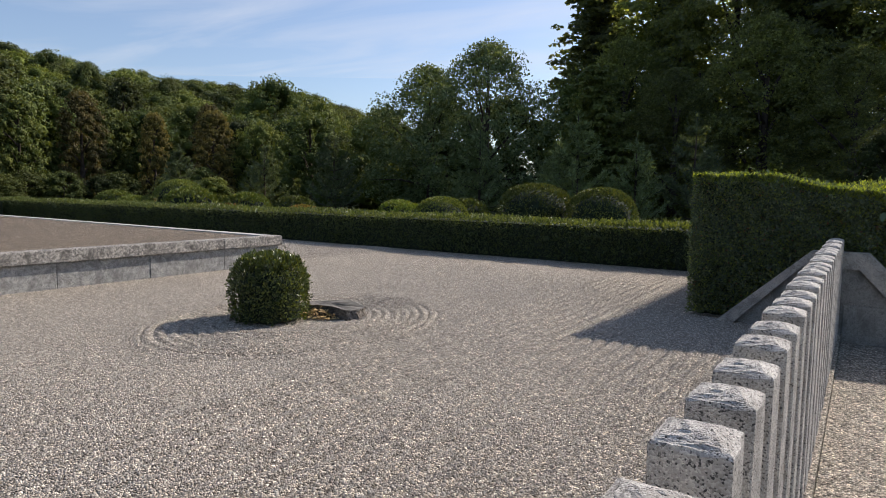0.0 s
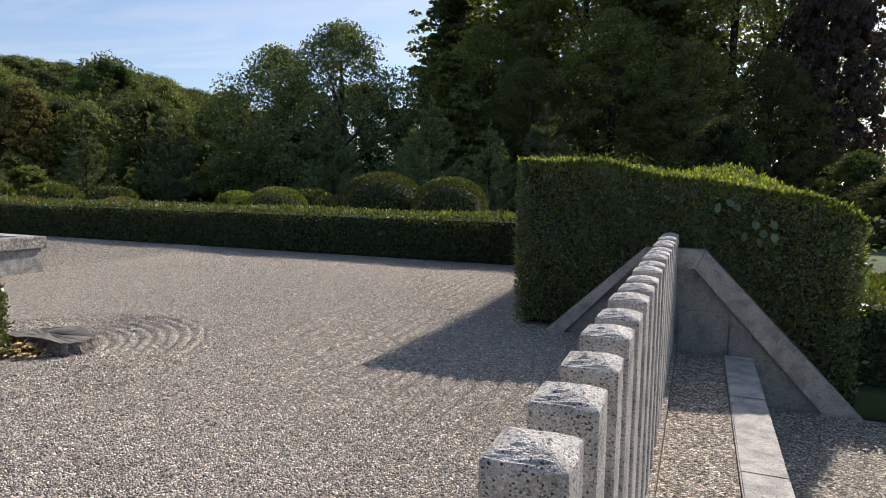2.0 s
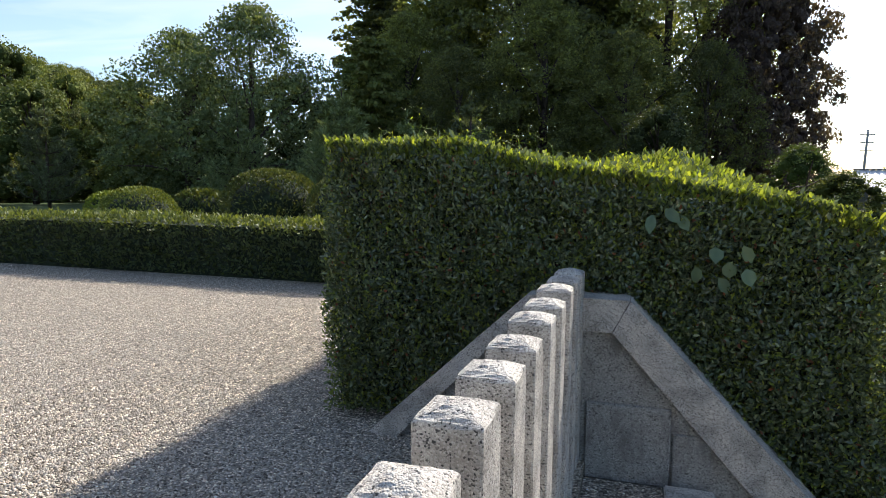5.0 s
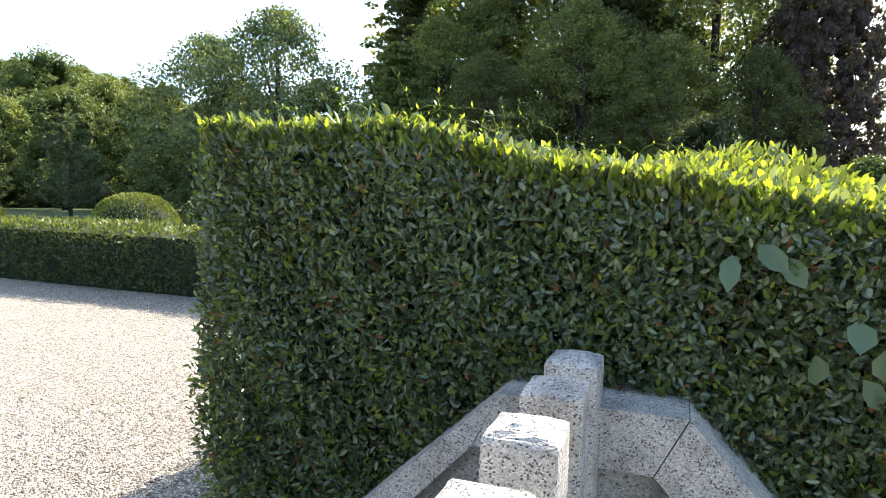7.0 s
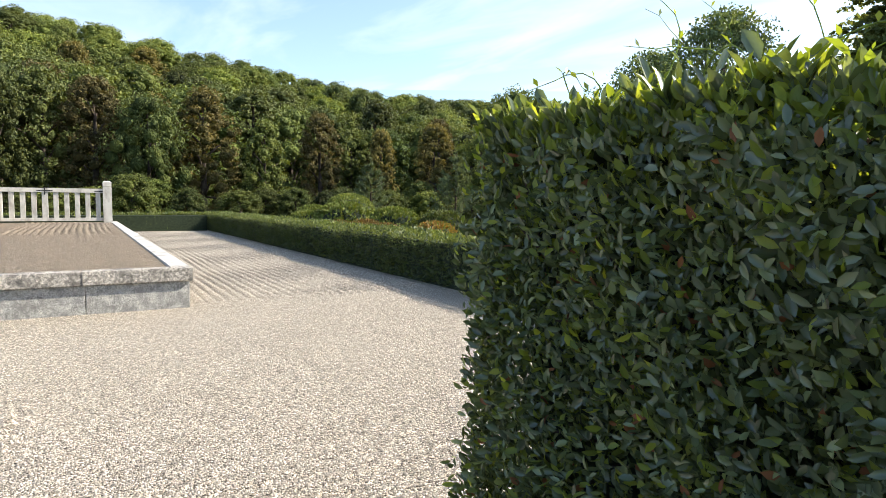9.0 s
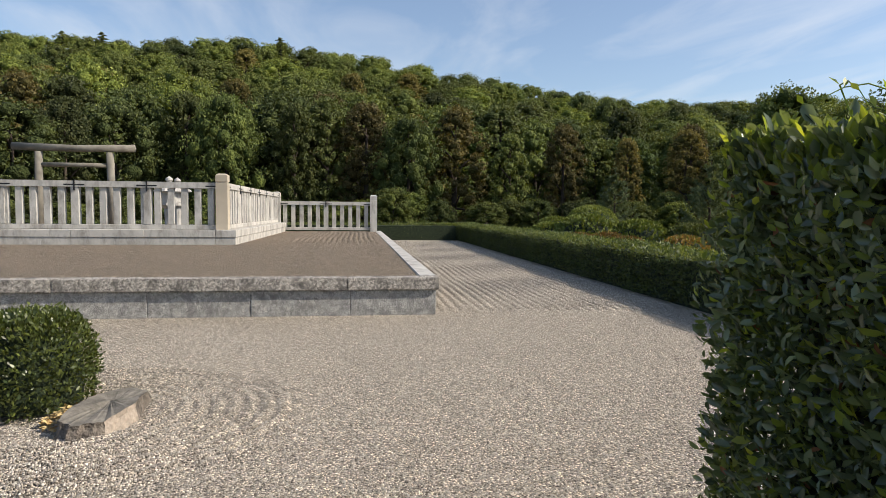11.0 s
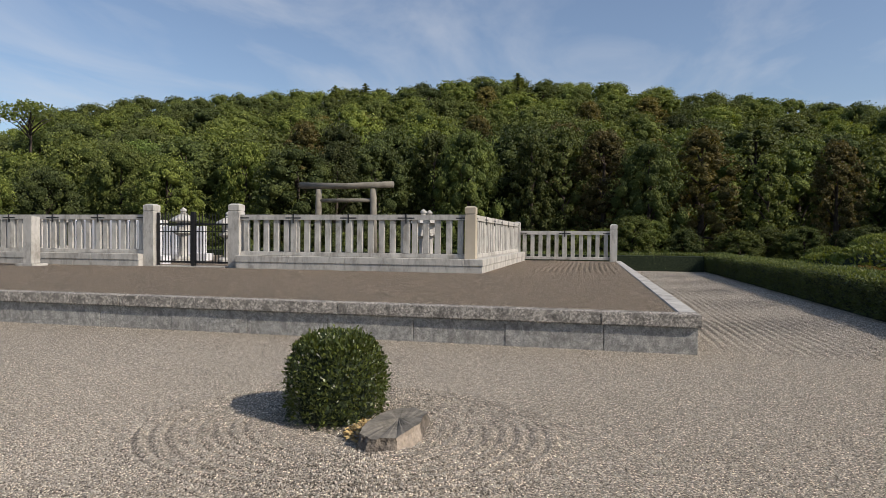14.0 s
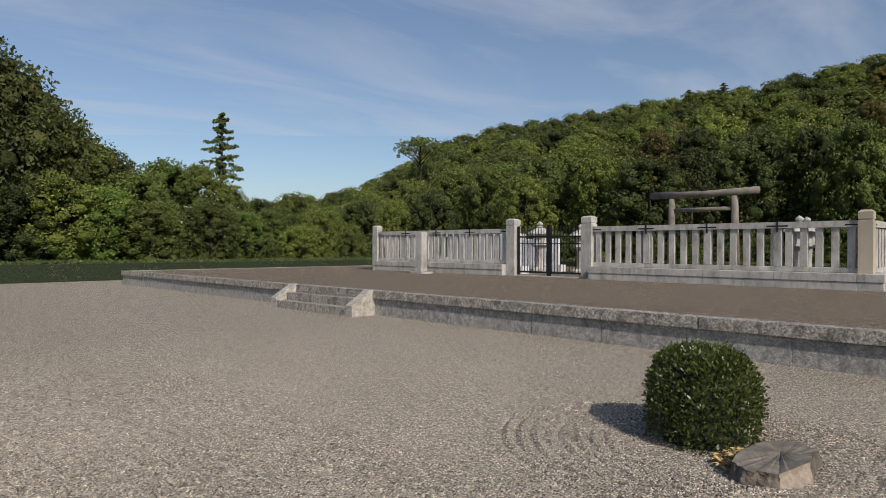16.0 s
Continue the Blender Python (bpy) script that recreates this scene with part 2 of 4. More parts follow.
def prism(outline, y0, y1):
    """An outline in x and z, drawn out from y0 to y1."""
    bm = bmesh.new()
    a = [bm.verts.new((x, y0, z)) for x, z in outline]
    b = [bm.verts.new((x, y1, z)) for x, z in outline]
    n = len(outline)
    bm.faces.new(a)
    bm.faces.new(b[::-1])
    for k in range(n):
        bm.faces.new((a[k], b[k], b[(k + 1) % n], a[(k + 1) % n]))
    bmesh.ops.recalc_face_normals(bm, faces=bm.faces)
    return bm


def unit(v):
    return v / np.maximum(np.linalg.norm(v, axis=-1, keepdims=True), 1e-9)


def leaf_arrays(pos, along, normal, length, width, rng, fold=0.25, six=False):
    """Vertices and faces of many small folded leaves."""
    along, normal = unit(along), unit(normal)
    side = unit(np.cross(along, normal))
    up = np.cross(side, along)
    L, W = length[:, None], width[:, None]
    if six:
        cols = [pos, pos + along * L * 0.3 + side * W * 0.42 + up * W * fold, pos + along * L * 0.68 + side * W * 0.42 + up * W * fold,
                pos + along * L - up * W * 0.1, pos + along * L * 0.68 - side * W * 0.42 + up * W * fold, pos + along * L * 0.3 - side * W * 0.42 + up * W * fold]
        v = np.stack(cols, 1).reshape(-1, 3)
        b = np.arange(len(pos))[:, None] * 6
        f = np.concatenate([b + [0, 1, 2, 3], b + [0, 3, 4, 5]], 1).reshape(-1, 4)
    else:
        cols = [pos, pos + along * L * 0.5 + side * W * 0.5 + up * W * fold, pos + along * L, pos + along * L * 0.5 - side * W * 0.5 + up * W * fold]
        v = np.stack(cols, 1).reshape(-1, 3)
        b = np.arange(len(pos))[:, None] * 4
        f = b + [0, 1, 2, 3]
    return v, f


def quads_mesh(name, sets, mats):
    """One mesh from several (verts, quads, material index)."""
    vs, fs, ms, o = [], [], [], 0
    for v, f, k in sets:
        vs.append(v)
        fs.append(f + o)
        ms.append(np.full(len(f), k, dtype=np.int32))
        o += len(v)
    v, f, k = np.concatenate(vs), np.concatenate(fs), np.concatenate(ms)
    me = bpy.data.meshes.new(name)
    me.vertices.add(len(v))
    me.vertices.foreach_set("co", v.astype(np.float32).ravel())
    me.loops.add(len(f) * 4)
    me.loops.foreach_set("vertex_index", f.astype(np.int32).ravel())
    me.polygons.add(len(f))
    me.polygons.foreach_set("loop_start", np.arange(0, len(f) * 4, 4, dtype=np.int32))
    me.polygons.foreach_set("material_index", k)
    me.update(calc_edges=True)
    for m in mats:
        me.materials.append(m)
    return me


def rand_dirs(rng, n):
    return unit(rng.normal(size=(n, 3)))


def grid_sheet(nx, ny, fn):
    """A sheet of nx by ny cells whose points come from fn(u, v)."""
    u, v = np.meshgrid(np.linspace(0, 1, nx + 1), np.linspace(0, 1, ny + 1), indexing="ij")
    pts = fn(u.ravel(), v.ravel())
    i = np.arange(nx)[:, None] * (ny + 1) + np.arange(ny)[None, :]
    i = i.ravel()[:, None]
    return pts, np.concatenate([i, i + ny + 1, i + ny + 2, i + 1], 1)


def sheet_object(name, nx, ny, fn, mat, label, category, kind="structure", smooth=True):
    v, f = grid_sheet(nx, ny, fn)
    me = quads_mesh(name, [(v, f, 0)], [mat])
    if smooth:
        me.polygons.foreach_set("use_smooth", [True] * len(me.polygons))
    return tagged(new(name, me), label, category, kind=kind)


def cloud_sheet():
    m = bpy.data.materials.new("thin_cloud")
    m.use_nodes = True
    n, l = m.node_tree.nodes, m.node_tree.links
    n.remove(n["Principled BSDF"])
    tc = n.new("ShaderNodeTexCoord")
    mp = n.new("ShaderNodeMapping")
    mp.inputs["Scale"].default_value, mp.inputs["Rotation"].default_value = (0.0005, 0.0013, 1), (0, 0, radians(35))
    t = n.new("ShaderNodeTexNoise")
    t.inputs["Scale"].default_value, t.inputs["Detail"].default_value, t.inputs["Roughness"].default_value, t.inputs["Distortion"].default_value = 1.0, 9.0, 0.58, 0.6
    r = n.new("ShaderNodeMapRange")
    r.inputs[1].default_value, r.inputs[2].default_value, r.inputs[3].default_value, r.inputs[4].default_value = 0.44, 0.8, 0.05, 0.5
    em, tr, mx = n.new("ShaderNodeEmission"), n.new("ShaderNodeBsdfTransparent"), n.new("ShaderNodeMixShader")
    em.inputs[0].default_value, em.inputs[1].default_value = (0.93, 0.96, 1.0, 1), 0.8
    l.new(tc.outputs["Object"], mp.inputs[0])
    l.new(mp.outputs[0], t.inputs[0])
    l.new(t.outputs[0], r.inputs[0])
    l.new(r.outputs[0], mx.inputs[0])
    l.new(tr.outputs[0], mx.inputs[1])
    l.new(em.outputs[0], mx.inputs[2])
    l.new(mx.outputs[0], n["Material Output"].inputs[0])
    bm = bmesh.new()
    bm.faces.new([bm.verts.new((x_, y_, 900)) for x_, y_ in ((-6000, -6000), (-60, -6000), (-60, 6000), (-6000, 6000))])
    structure("backdrop_clouds", bm, m, "thin white streaks of high cloud", "sky")


cloud_sheet()

# ---- ground ----
FX = -18.0          # front line of the enclosure's fence
HX0, HX1, HY0, HY1 = -1.54, 1.44, 7.705, 12.6   # tall hedge
EYE_XY = (-0.3, 6.5)
SKYLINE = [(30, 6.3), (40, 7.3), (50, 10.1), (60, 10.3), (70, 11.3), (80, 13.2), (90, 14.7), (100, 15.3), (110, 14.3), (120, 13.2), (130, 12.0), (135, 10.7), (140, 7.3), (147, 5.5), (155, 4.5), (175, 4.1)]


def skyline(az):
    return np.interp(az, [a for a, _ in SKYLINE], [e for _, e in SKYLINE], left=5, right=4)


def hill_z(x, y):
    """Height of the wooded hill's ground."""
    dx, dy = x - EYE_XY[0], y - EYE_XY[1]
    r, az = np.hypot(dx, dy), np.degrees(np.arctan2(-dx, dy))
    f = np.interp(r, [46, 60, 80, 100, 125, 150, 220], [0.62, 0.76, 0.88, 0.95, 1.0, 0.96, 0.3])
    z = 1.5 + r * np.tan(np.radians(skyline(az))) * f - 10.8
    z = z * np.interp(r, [42, 52], [0, 1]) * np.interp(az, [20, 36, 150, 175], [0, 1, 1, 0.3])
    return np.maximum(z, -0.05)


def ground_fn(u, v):
    x, y = -260 + 520 * u, -260 + 520 * v
    z = hill_z(x, y)
    near = (np.abs(x + 14) < 26) & (np.abs(y + 8) < 46)
    z = np.where(near, -0.5, z)
    return np.stack([x, y, np.where(x > 2.2, -0.55, z)], 1)


sheet_object("ground", 130, 130, ground_fn, EARTH, "dark leafy forest floor on a wooded hill", "ground")
gp = bmesh.new()
vs = [gp.verts.new((s * 3000, t * 3000, -0.62)) for s, t in ((-1, -1), (1, -1), (1, 1), (-1, 1))]
gp.faces.new(vs)
structure("ground_plain", gp, EARTH, "dark flat land running to the horizon", "ground")
structure("lawn", box(-40, 70, 12.0, 62, -0.5, -0.03), GRASS, "sunlit lawn with shrubs behind the low hedge", "lawn")
structure("lawn_west", box(-54, -33.6, -60, 12.0, -0.5, -0.034), GRASS, "grass strip behind the back hedge", "lawn")
structure("lawn_south", box(-33.6, 6, -62, -24.0, -0.5, -0.038), GRASS, "grass strip beyond the far hedge", "lawn")
structure("gravel_court", box(-33.6, 0.02, -24.0, 12.1, -0.5, 0.0), GRAVEL, "pale grey and pinkish raked gravel court", "gravel")
structure("gravel_strip", box(0.024, 0.40, -12, 7.46, -0.6, -0.06), GRAVEL, "narrow gravel strip beside the stone fence", "gravel")
structure("bank", box(1.45, 70, 7.72, 12.0, -0.6, -0.3), GRASS, "grassy bank beside the tall hedge", "lawn")
structure("path", box(0.64, 6.0, -14, 7.46, -0.6, -0.46), GRAVEL, "sunken gravel path in the hedge's shade", "path")

RC = (-4.87, 4.72)


def ring_fn(u, v):
    r, a = 0.55 + 1.2 * u, 2 * math.pi * v
    fade = np.interp(r, [0.6, 0.75, 1.58, 1.72], [0, 1, 1, 0])
    wob = 0.02 * np.sin(3 * a + 1) + 0.015 * np.sin(7 * a)
    z = 0.002 + fade * (0.004 + 0.027 * np.abs(np.sin(math.pi * (r + wob) / 0.115)) * (0.8 + 0.2 * np.sin(5 * a)))
    z = np.where(u >= 0.999, -0.004, z)
    return np.stack([RC[0] + (r + wob) * np.cos(a) * 0.84, RC[1] + (r + wob) * np.sin(a) * 1.05, z], 1)


sheet_object("raked_rings", 170, 150, ring_fn, GRAVEL, "concentric rings raked in the gravel round bush and stump", "raked gravel")


def rake_fn(x0, x1, y0, y1, lines_along_x, pitch, amp):
    def fn(u, v):
        x, y = x0 + (x1 - x0) * u, y0 + (y1 - y0) * v
        s, t = (y, x) if lines_along_x else (x, y)
        edge = np.minimum(np.minimum(u, 1 - u), np.minimum(v, 1 - v))
        z = 0.004 + 2 * amp * np.abs(np.sin(math.pi * (s + 0.02 * np.sin(0.8 * t)) / pitch)) * (0.7 + 0.3 * np.sin(1.7 * t + s))
        return np.stack([x, y, np.where(edge <= 0.0001, -0.004, z)], 1)
    return fn


sheet_object("raked_lines", 60, 240, rake_fn(-30.8, -9.1, 8.12, 11.85, True, 0.15, 0.02), GRAVEL, "straight furrows raked in the gravel channel", "raked gravel")
sheet_object("raked_lines", 220, 50, rake_fn(-3.4, -0.2, -2.0, 11.85, False, 0.14, 0.011), GRAVEL, "straight furrows raked along the stone fence", "raked gravel")
sheet_object("raked_lines", 60, 150, rake_fn(-28.3, -18.9, 4.9, 7.55, True, 0.17, 0.02), GRAVEL_DARK, "furrows raked beside the stone fence", "raked gravel").location.z = 0.52


def court_height(x, y):
    """Height of the raked gravel."""
    z = np.where((x > -3.4) & (x < -0.2), 0.004 + 0.022 * np.abs(np.sin(math.pi * (x + 0.02 * np.sin(0.8 * y)) / 0.14)) * (0.7 + 0.3 * np.sin(1.7 * y + x)), 0.0)
    r, a = np.hypot((x - RC[0]) / 0.84, (y - RC[1]) / 1.05), np.arctan2((y - RC[1]) / 1.05, (x - RC[0]) / 0.84)
    r = r - 0.02 * np.sin(3 * a + 1) - 0.015 * np.sin(7 * a)
    ring = 0.006 + np.interp(r, [0.6, 0.75, 1.58, 1.72], [0, 1, 1, 0]) * 0.027 * np.abs(np.sin(math.pi * r / 0.115)) * (0.8 + 0.2 * np.sin(5 * a))
    return np.maximum(z, np.where((r > 0.55) & (r < 1.72), ring, 0.0))


def loose_gravel():
    """Single stones lying on the gravel court beside the fence, thinning out away from it."""
    rng = np.random.default_rng(23)
    n = 260000
    x, y = -0.16 - 8.4 * rng.random(n) ** 1.5, -4.5 + 14.5 * rng.random(n)
    fade = np.interp(y, [-4.5, 1.5, 8.0, 10.0], [0, 1, 1, 0]) * np.interp(x, [-8.5, -4.5], [0.15, 1])
    keep = (rng.random(n) < fade) & ~((y > 7.6) & (x > -1.62)) & (np.hypot(x + 5.16, y - 4.5) > 0.42) & (np.hypot((x + 4.87) / 0.4, (y - 5.15) / 0.3) > 1)
    x, y = x[keep], y[keep]
    n = len(x)
    size = rng.uniform(0.0045, 0.0105, n)
    turn = rng.uniform(0, 2 * math.pi, n)
    long_, flat = rng.uniform(0.75, 1.3, n), rng.uniform(0.45, 0.95, n)
    lean = rng.normal(0, 0.35, (n, 2))
    z = court_height(x, y)
    corners = []
    for level, wide in ((-0.35, 1.0), (0.75, 0.62)):
        for k in range(4):
            a = math.pi / 4 + math.pi / 2 * k + rng.uniform(-0.45, 0.45, n)
            w = wide * rng.uniform(0.75, 1.2, n)
            u, v = np.cos(a) * w * long_, np.sin(a) * w / long_
            h = level * flat + (lean[:, 0] * u + lean[:, 1] * v if level > 0 else 0)
            corners.append(np.stack([x + size * (u * np.cos(turn) - v * np.sin(turn)), y + size * (u * np.sin(turn) + v * np.cos(turn)), z + size * h], 1))
    v = np.stack(corners, 1).reshape(-1, 3)
    b = np.arange(n)[:, None] * 8
    f = np.concatenate([b + q for q in ([0, 1, 5, 4], [1, 2, 6, 5], [2, 3, 7, 6], [3, 0, 4, 7], [4, 5, 6, 7])], 1).reshape(-1, 4)
    tagged(new("loose_gravel", quads_mesh("loose_gravel", [(v, f, 0)], [STONES])), "loose pale grey and brown gravel stones", "gravel", kind="stuff")


loose_gravel()


# ---- near stone fence, its end wall and the kerb ----
def granite_post(name):
    """A rough square post with a low hipped top, standing at the origin."""
    w, d, h, ch = 0.137, 0.142, 0.988, 0.005
    bm = bmesh.new()

    def ring(ix, z):
        x0, x1, y0, y1, c = -w + ix, -ix, -d + ix, -ix, ch
        return [bm.verts.new((px, py, z)) for px, py in ((x0 + c, y0), (x1 - c, y0), (x1, y0 + c), (x1, y1 - c), (x1 - c, y1), (x0 + c, y1), (x0, y1 - c), (x0, y0 + c))]
    rings = [ring(0, -0.12), ring(0, 0.3), ring(0, 0.65), ring(0, 0.9), ring(0, h - 0.006), ring(0.003, h), ring(0.022, h + 0.009), ring(0.052, h + 0.019)]
    for a, b in zip(rings, rings[1:]):
        for k in range(8):
            bm.faces.new((a[k], a[(k + 1) % 8], b[(k + 1) % 8], b[k]))
    bm.faces.new(rings[-1])
    bmesh.ops.subdivide_edges(bm, edges=[e for e in bm.edges if e.calc_length() > 0.02 and e.verts[0].co.z > 0.97 and e.verts[1].co.z > 0.97], cuts=3, use_grid_fill=True)
    bmesh.ops.triangulate(bm, faces=[f for f in bm.faces if len(f.verts) > 4])
    rng = random.Random(len(name))
    for v in bm.verts:
        if v.co.z > 0.95:
            v.co += Vector((rng.uniform(-1, 1), rng.uniform(-1, 1), rng.uniform(-1, 1))) * 0.002
    return mesh_object(name, bm, GRANITE)


posts = []
for k in range(0, 38):
    m = pose(-0.008, 7.535 - 0.2875 * k, (k * 7 % 5 - 2) * 0.003, 0, 0, (k * 13 % 7 - 3) * 0.35)
    if not posts:
        p = tagged(granite_post("fence_post"), "rough speckled granite fence post with hipped top", "fence post", "stone fence")
        p.matrix_basis = m
    else:
        p = copy_thing(posts[0], m)
    posts.append(p)

wall = thing("buttress_wall", "gable-shaped granite end wall with sloping coping stones", "wall", (0, 7.47, 0))
# panel and blocks carry painted shade; the coping keeps plain granite
part("wall_panel", prism([(-1.2, -0.16), (-0.345, 0.72), (0.16, 0.72), (1.32, -0.54), (1.32, -0.7), (-1.2, -0.7)], 0.05, 0.22), GRANITE_SHADED, wall)
part("coping", prism([(-0.36, 0.69), (-0.285, 0.855), (0.215, 0.855), (0.135, 0.69)], 0.0, 0.26), GRANITE, wall)
part("coping", prism([(0.138, 0.688), (0.218, 0.852), (1.50, -0.51), (1.50, -0.7), (1.27, -0.56)], 0.002, 0.258), GRANITE, wall)
part("coping", prism([(-0.363, 0.688), (-0.288, 0.852), (-1.24, -0.05), (-1.24, -0.25), (-1.1, -0.1)], 0.002, 0.258), GRANITE, wall)
part("wall_block", box(0.02, 0.43, 0.03, 0.06, -0.08, 0.32, 0.006), GRANITE_SHADED, wall)
part("wall_block", box(0.44, 0.62, 0.032, 0.06, -0.08, 0.2, 0.006), GRANITE_SHADED, wall)

kerb_lengths = (1.15, 1.25, 1.1, 1.2, 1.3, 1.15, 1.2, 1.25, 1.2, 1.1, 1.2)
ky = 7.46
for n_, L_ in enumerate(kerb_lengths):
    tagged(mesh_object("kerb_stone", box(0.405, 0.635, ky - L_ + 0.008, ky, -0.56, -0.04 - 0.004 * (n_ % 2), 0.008, seg=2), GRANITE),
           "pale granite kerb stone along the path", "kerb stone", "kerb")
    ky -= L_


# ---- the platform ----
PX, PY0, PY1, PB, PZ = -8.98, -20.0, 8.06, -29.2, 0.54
plat = tagged(mesh_object("platform", box(PB + 0.1, PX - 0.26, PY0 + 0.2, PY1 - 0.26, -0.1, PZ - 0.02), GRAVEL_DARK),
              "raised platform of brownish gravel edged in granite", "platform", kind="structure")
y = PY1 - 0.04
widths = [1.22] + [1.36] * 20
for w_ in widths:
    y0 = max(y - w_, PY0 + 0.04)
    if y - y0 > 0.2:
        part("stone", box(PX - 0.3, PX - 0.06 + 0.004 * ((int(y * 10)) % 3 - 1), y0 + 0.005, y, -0.1, 0.362, 0.008), GRANITE_OLD, plat)
    y = y0
y = PY1
for w_ in [1.3] + [3.85] * 8:
    y0 = max(y - w_, PY0)
    if y - y0 > 0.2:
        part("cap_stone", box(PX - 0.29, PX, y0 + 0.005, y, 0.365, PZ, 0.012, seg=2), GRANITE_CAP, plat)
    y = y0
x = PX - 0.3
while x > PB:
    x0 = max(x - 2.6, PB)
    part("cap_stone", box(x0 + 0.005, x, PY1 - 0.26, PY1, 0.365, PZ, 0.012, seg=2), GRANITE_PALE, plat)
    part("stone", box(x0 + 0.005, x, PY1 - 0.3, PY1 - 0.035, -0.1, 0.362, 0.008), GRANITE_OLD, plat)
    part("cap_stone", box(x0 + 0.005, x, PY0, PY0 + 0.26, 0.365, PZ, 0.012, seg=2), GRANITE_CAP, plat)
    part("stone", box(x0 + 0.005, x, PY0 + 0.035, PY0 + 0.3, -0.1, 0.362, 0.008), GRANITE_OLD, plat)
    x = x0

stairs = thing("steps", "three wide granite steps with sloping side stones", "steps", (PX, -5.9, 0))
for i in range(2):
    part("step", box(0.002, 0.56 - 0.28 * i, -1.42, 1.42, 0.18 * i - 0.05 * (i == 0), 0.18 * (i + 1), 0.01, seg=2), GRANITE_CAP, stairs)
part("step", box(-0.28, 0.006, -1.42, 1.42, 0.36, 0.543, 0.01, seg=2), GRANITE_CAP, stairs)
for s in (-1, 1):
    part("side_stone", prism([(-0.06, 0.0), (-0.06, 0.565), (0.05, 0.565), (0.57, 0.24), (0.57, -0.05), (-0.06, -0.05)], s * 1.54 - 0.11, s * 1.54 + 0.11), GRANITE, stairs)


# ---- enclosure fence on the platform ----
def square_post(name, w, h, mat, parent=None, z0=0.0):
    bm = bmesh.new()
    ring = lambda ix, z: [bm.verts.new((sx * (w / 2 - ix), sy * (w / 2 - ix), z)) for sx, sy in ((-1, -1), (1, -1), (1, 1), (-1, 1))]
    rings = [ring(0, z0), ring(0, h - 0.26), ring(0.018, h - 0.25), ring(0.018, h - 0.23), ring(0, h - 0.22), ring(0, h - 0.05), ring(w * 0.2, h)]
    for a, b in zip(rings, rings[1:]):
        for k in range(4):
            bm.faces.new((a[k], a[(k + 1) % 4], b[(k + 1) % 4], b[k]))
    bm.faces.new(rings[0][::-1])
    bm.faces.new(rings[-1])
    return mesh_object(name, bm, mat, parent)


def stone_fence(name, x0, y0, x1, y1, label, plinth=True, braces=True, pitch=0.345):
    """A run of stone pales between a lower and an upper rail, on a plinth of blocks."""
    L = math.hypot(x1 - x0, y1 - y0)
    f = thing(name, label, "fence", (x0, y0, PZ - 0.02), math.degrees(math.atan2(y1 - y0, x1 - x0)), "enclosure fence")
    b = 0.4 if plinth else 0.06
    if plinth:
        n = max(2, round(L / 2.0))
        part("plinth_block", box(L * (n - 0.4) / n + 0.004, L, -0.38, 0.38, -0.05, 0.197, 0.008), GRANITE_PALE, f)
        for i in range(n):
            part("plinth_block", box(L * i / n + 0.004, L * (i + 1) / n, -0.4, 0.4, 0.2, b, 0.01), GRANITE_PALE, f)
            part("plinth_block", box(max(0, L * (i - 0.4) / n) + 0.004, L * (i + 0.6) / n, -0.38, 0.38, -0.05, 0.197, 0.008), GRANITE_PALE, f)
    part("bottom_rail", box(0, L, -0.075, 0.075, b + 0.004, b + 0.13, 0.01), GRANITE_PALE, f)
    part("top_rail", prism([(0, b + 1.12), (0, b + 1.24), (0.0, b + 1.28), (L, b + 1.28), (L, b + 1.12)], -0.1, 0.1), GRANITE_PALE, f)
    n = max(3, int(L / pitch))
    pale = None
    for i in range(n):
        s = L * (i + 0.5) / n
        if pale is None:
            pale = part("pale", box(-0.085, 0.085, -0.06, 0.06, b + 0.132, b + 1.118, 0.008), GRANITE_PALE, f)
            pale.location.x = s
        else:
            o = new("pale", pale.data)
            o.parent, o.location = f, (s, 0, 0)
    if braces:
        m = max(2, round(L / 1.85))
        for i in range(1, m):
            s = L * i / m
            part("iron_strap", box(s - 0.26, s + 0.26, -0.106, 0.106, b + 1.16, b + 1.195, 0.004), IRON, f, "black iron strap across a rail joint")
            part("iron_strap", box(s - 0.02, s + 0.02, -0.112, 0.112, b + 1.02, b + 1.3, 0.004), IRON, f)
            part("thick_pale", box(s - 0.1, s + 0.1, -0.08, 0.08, b + 0.132, b + 1.118, 0.008), GRANITE_PALE, f)
        for s0, s1 in ((0.0, 0.3), (L - 0.3, L)):
            part("iron_strap", box(s0, s1, -0.106, 0.106, b + 1.16, b + 1.195, 0.004), IRON, f)
    return f


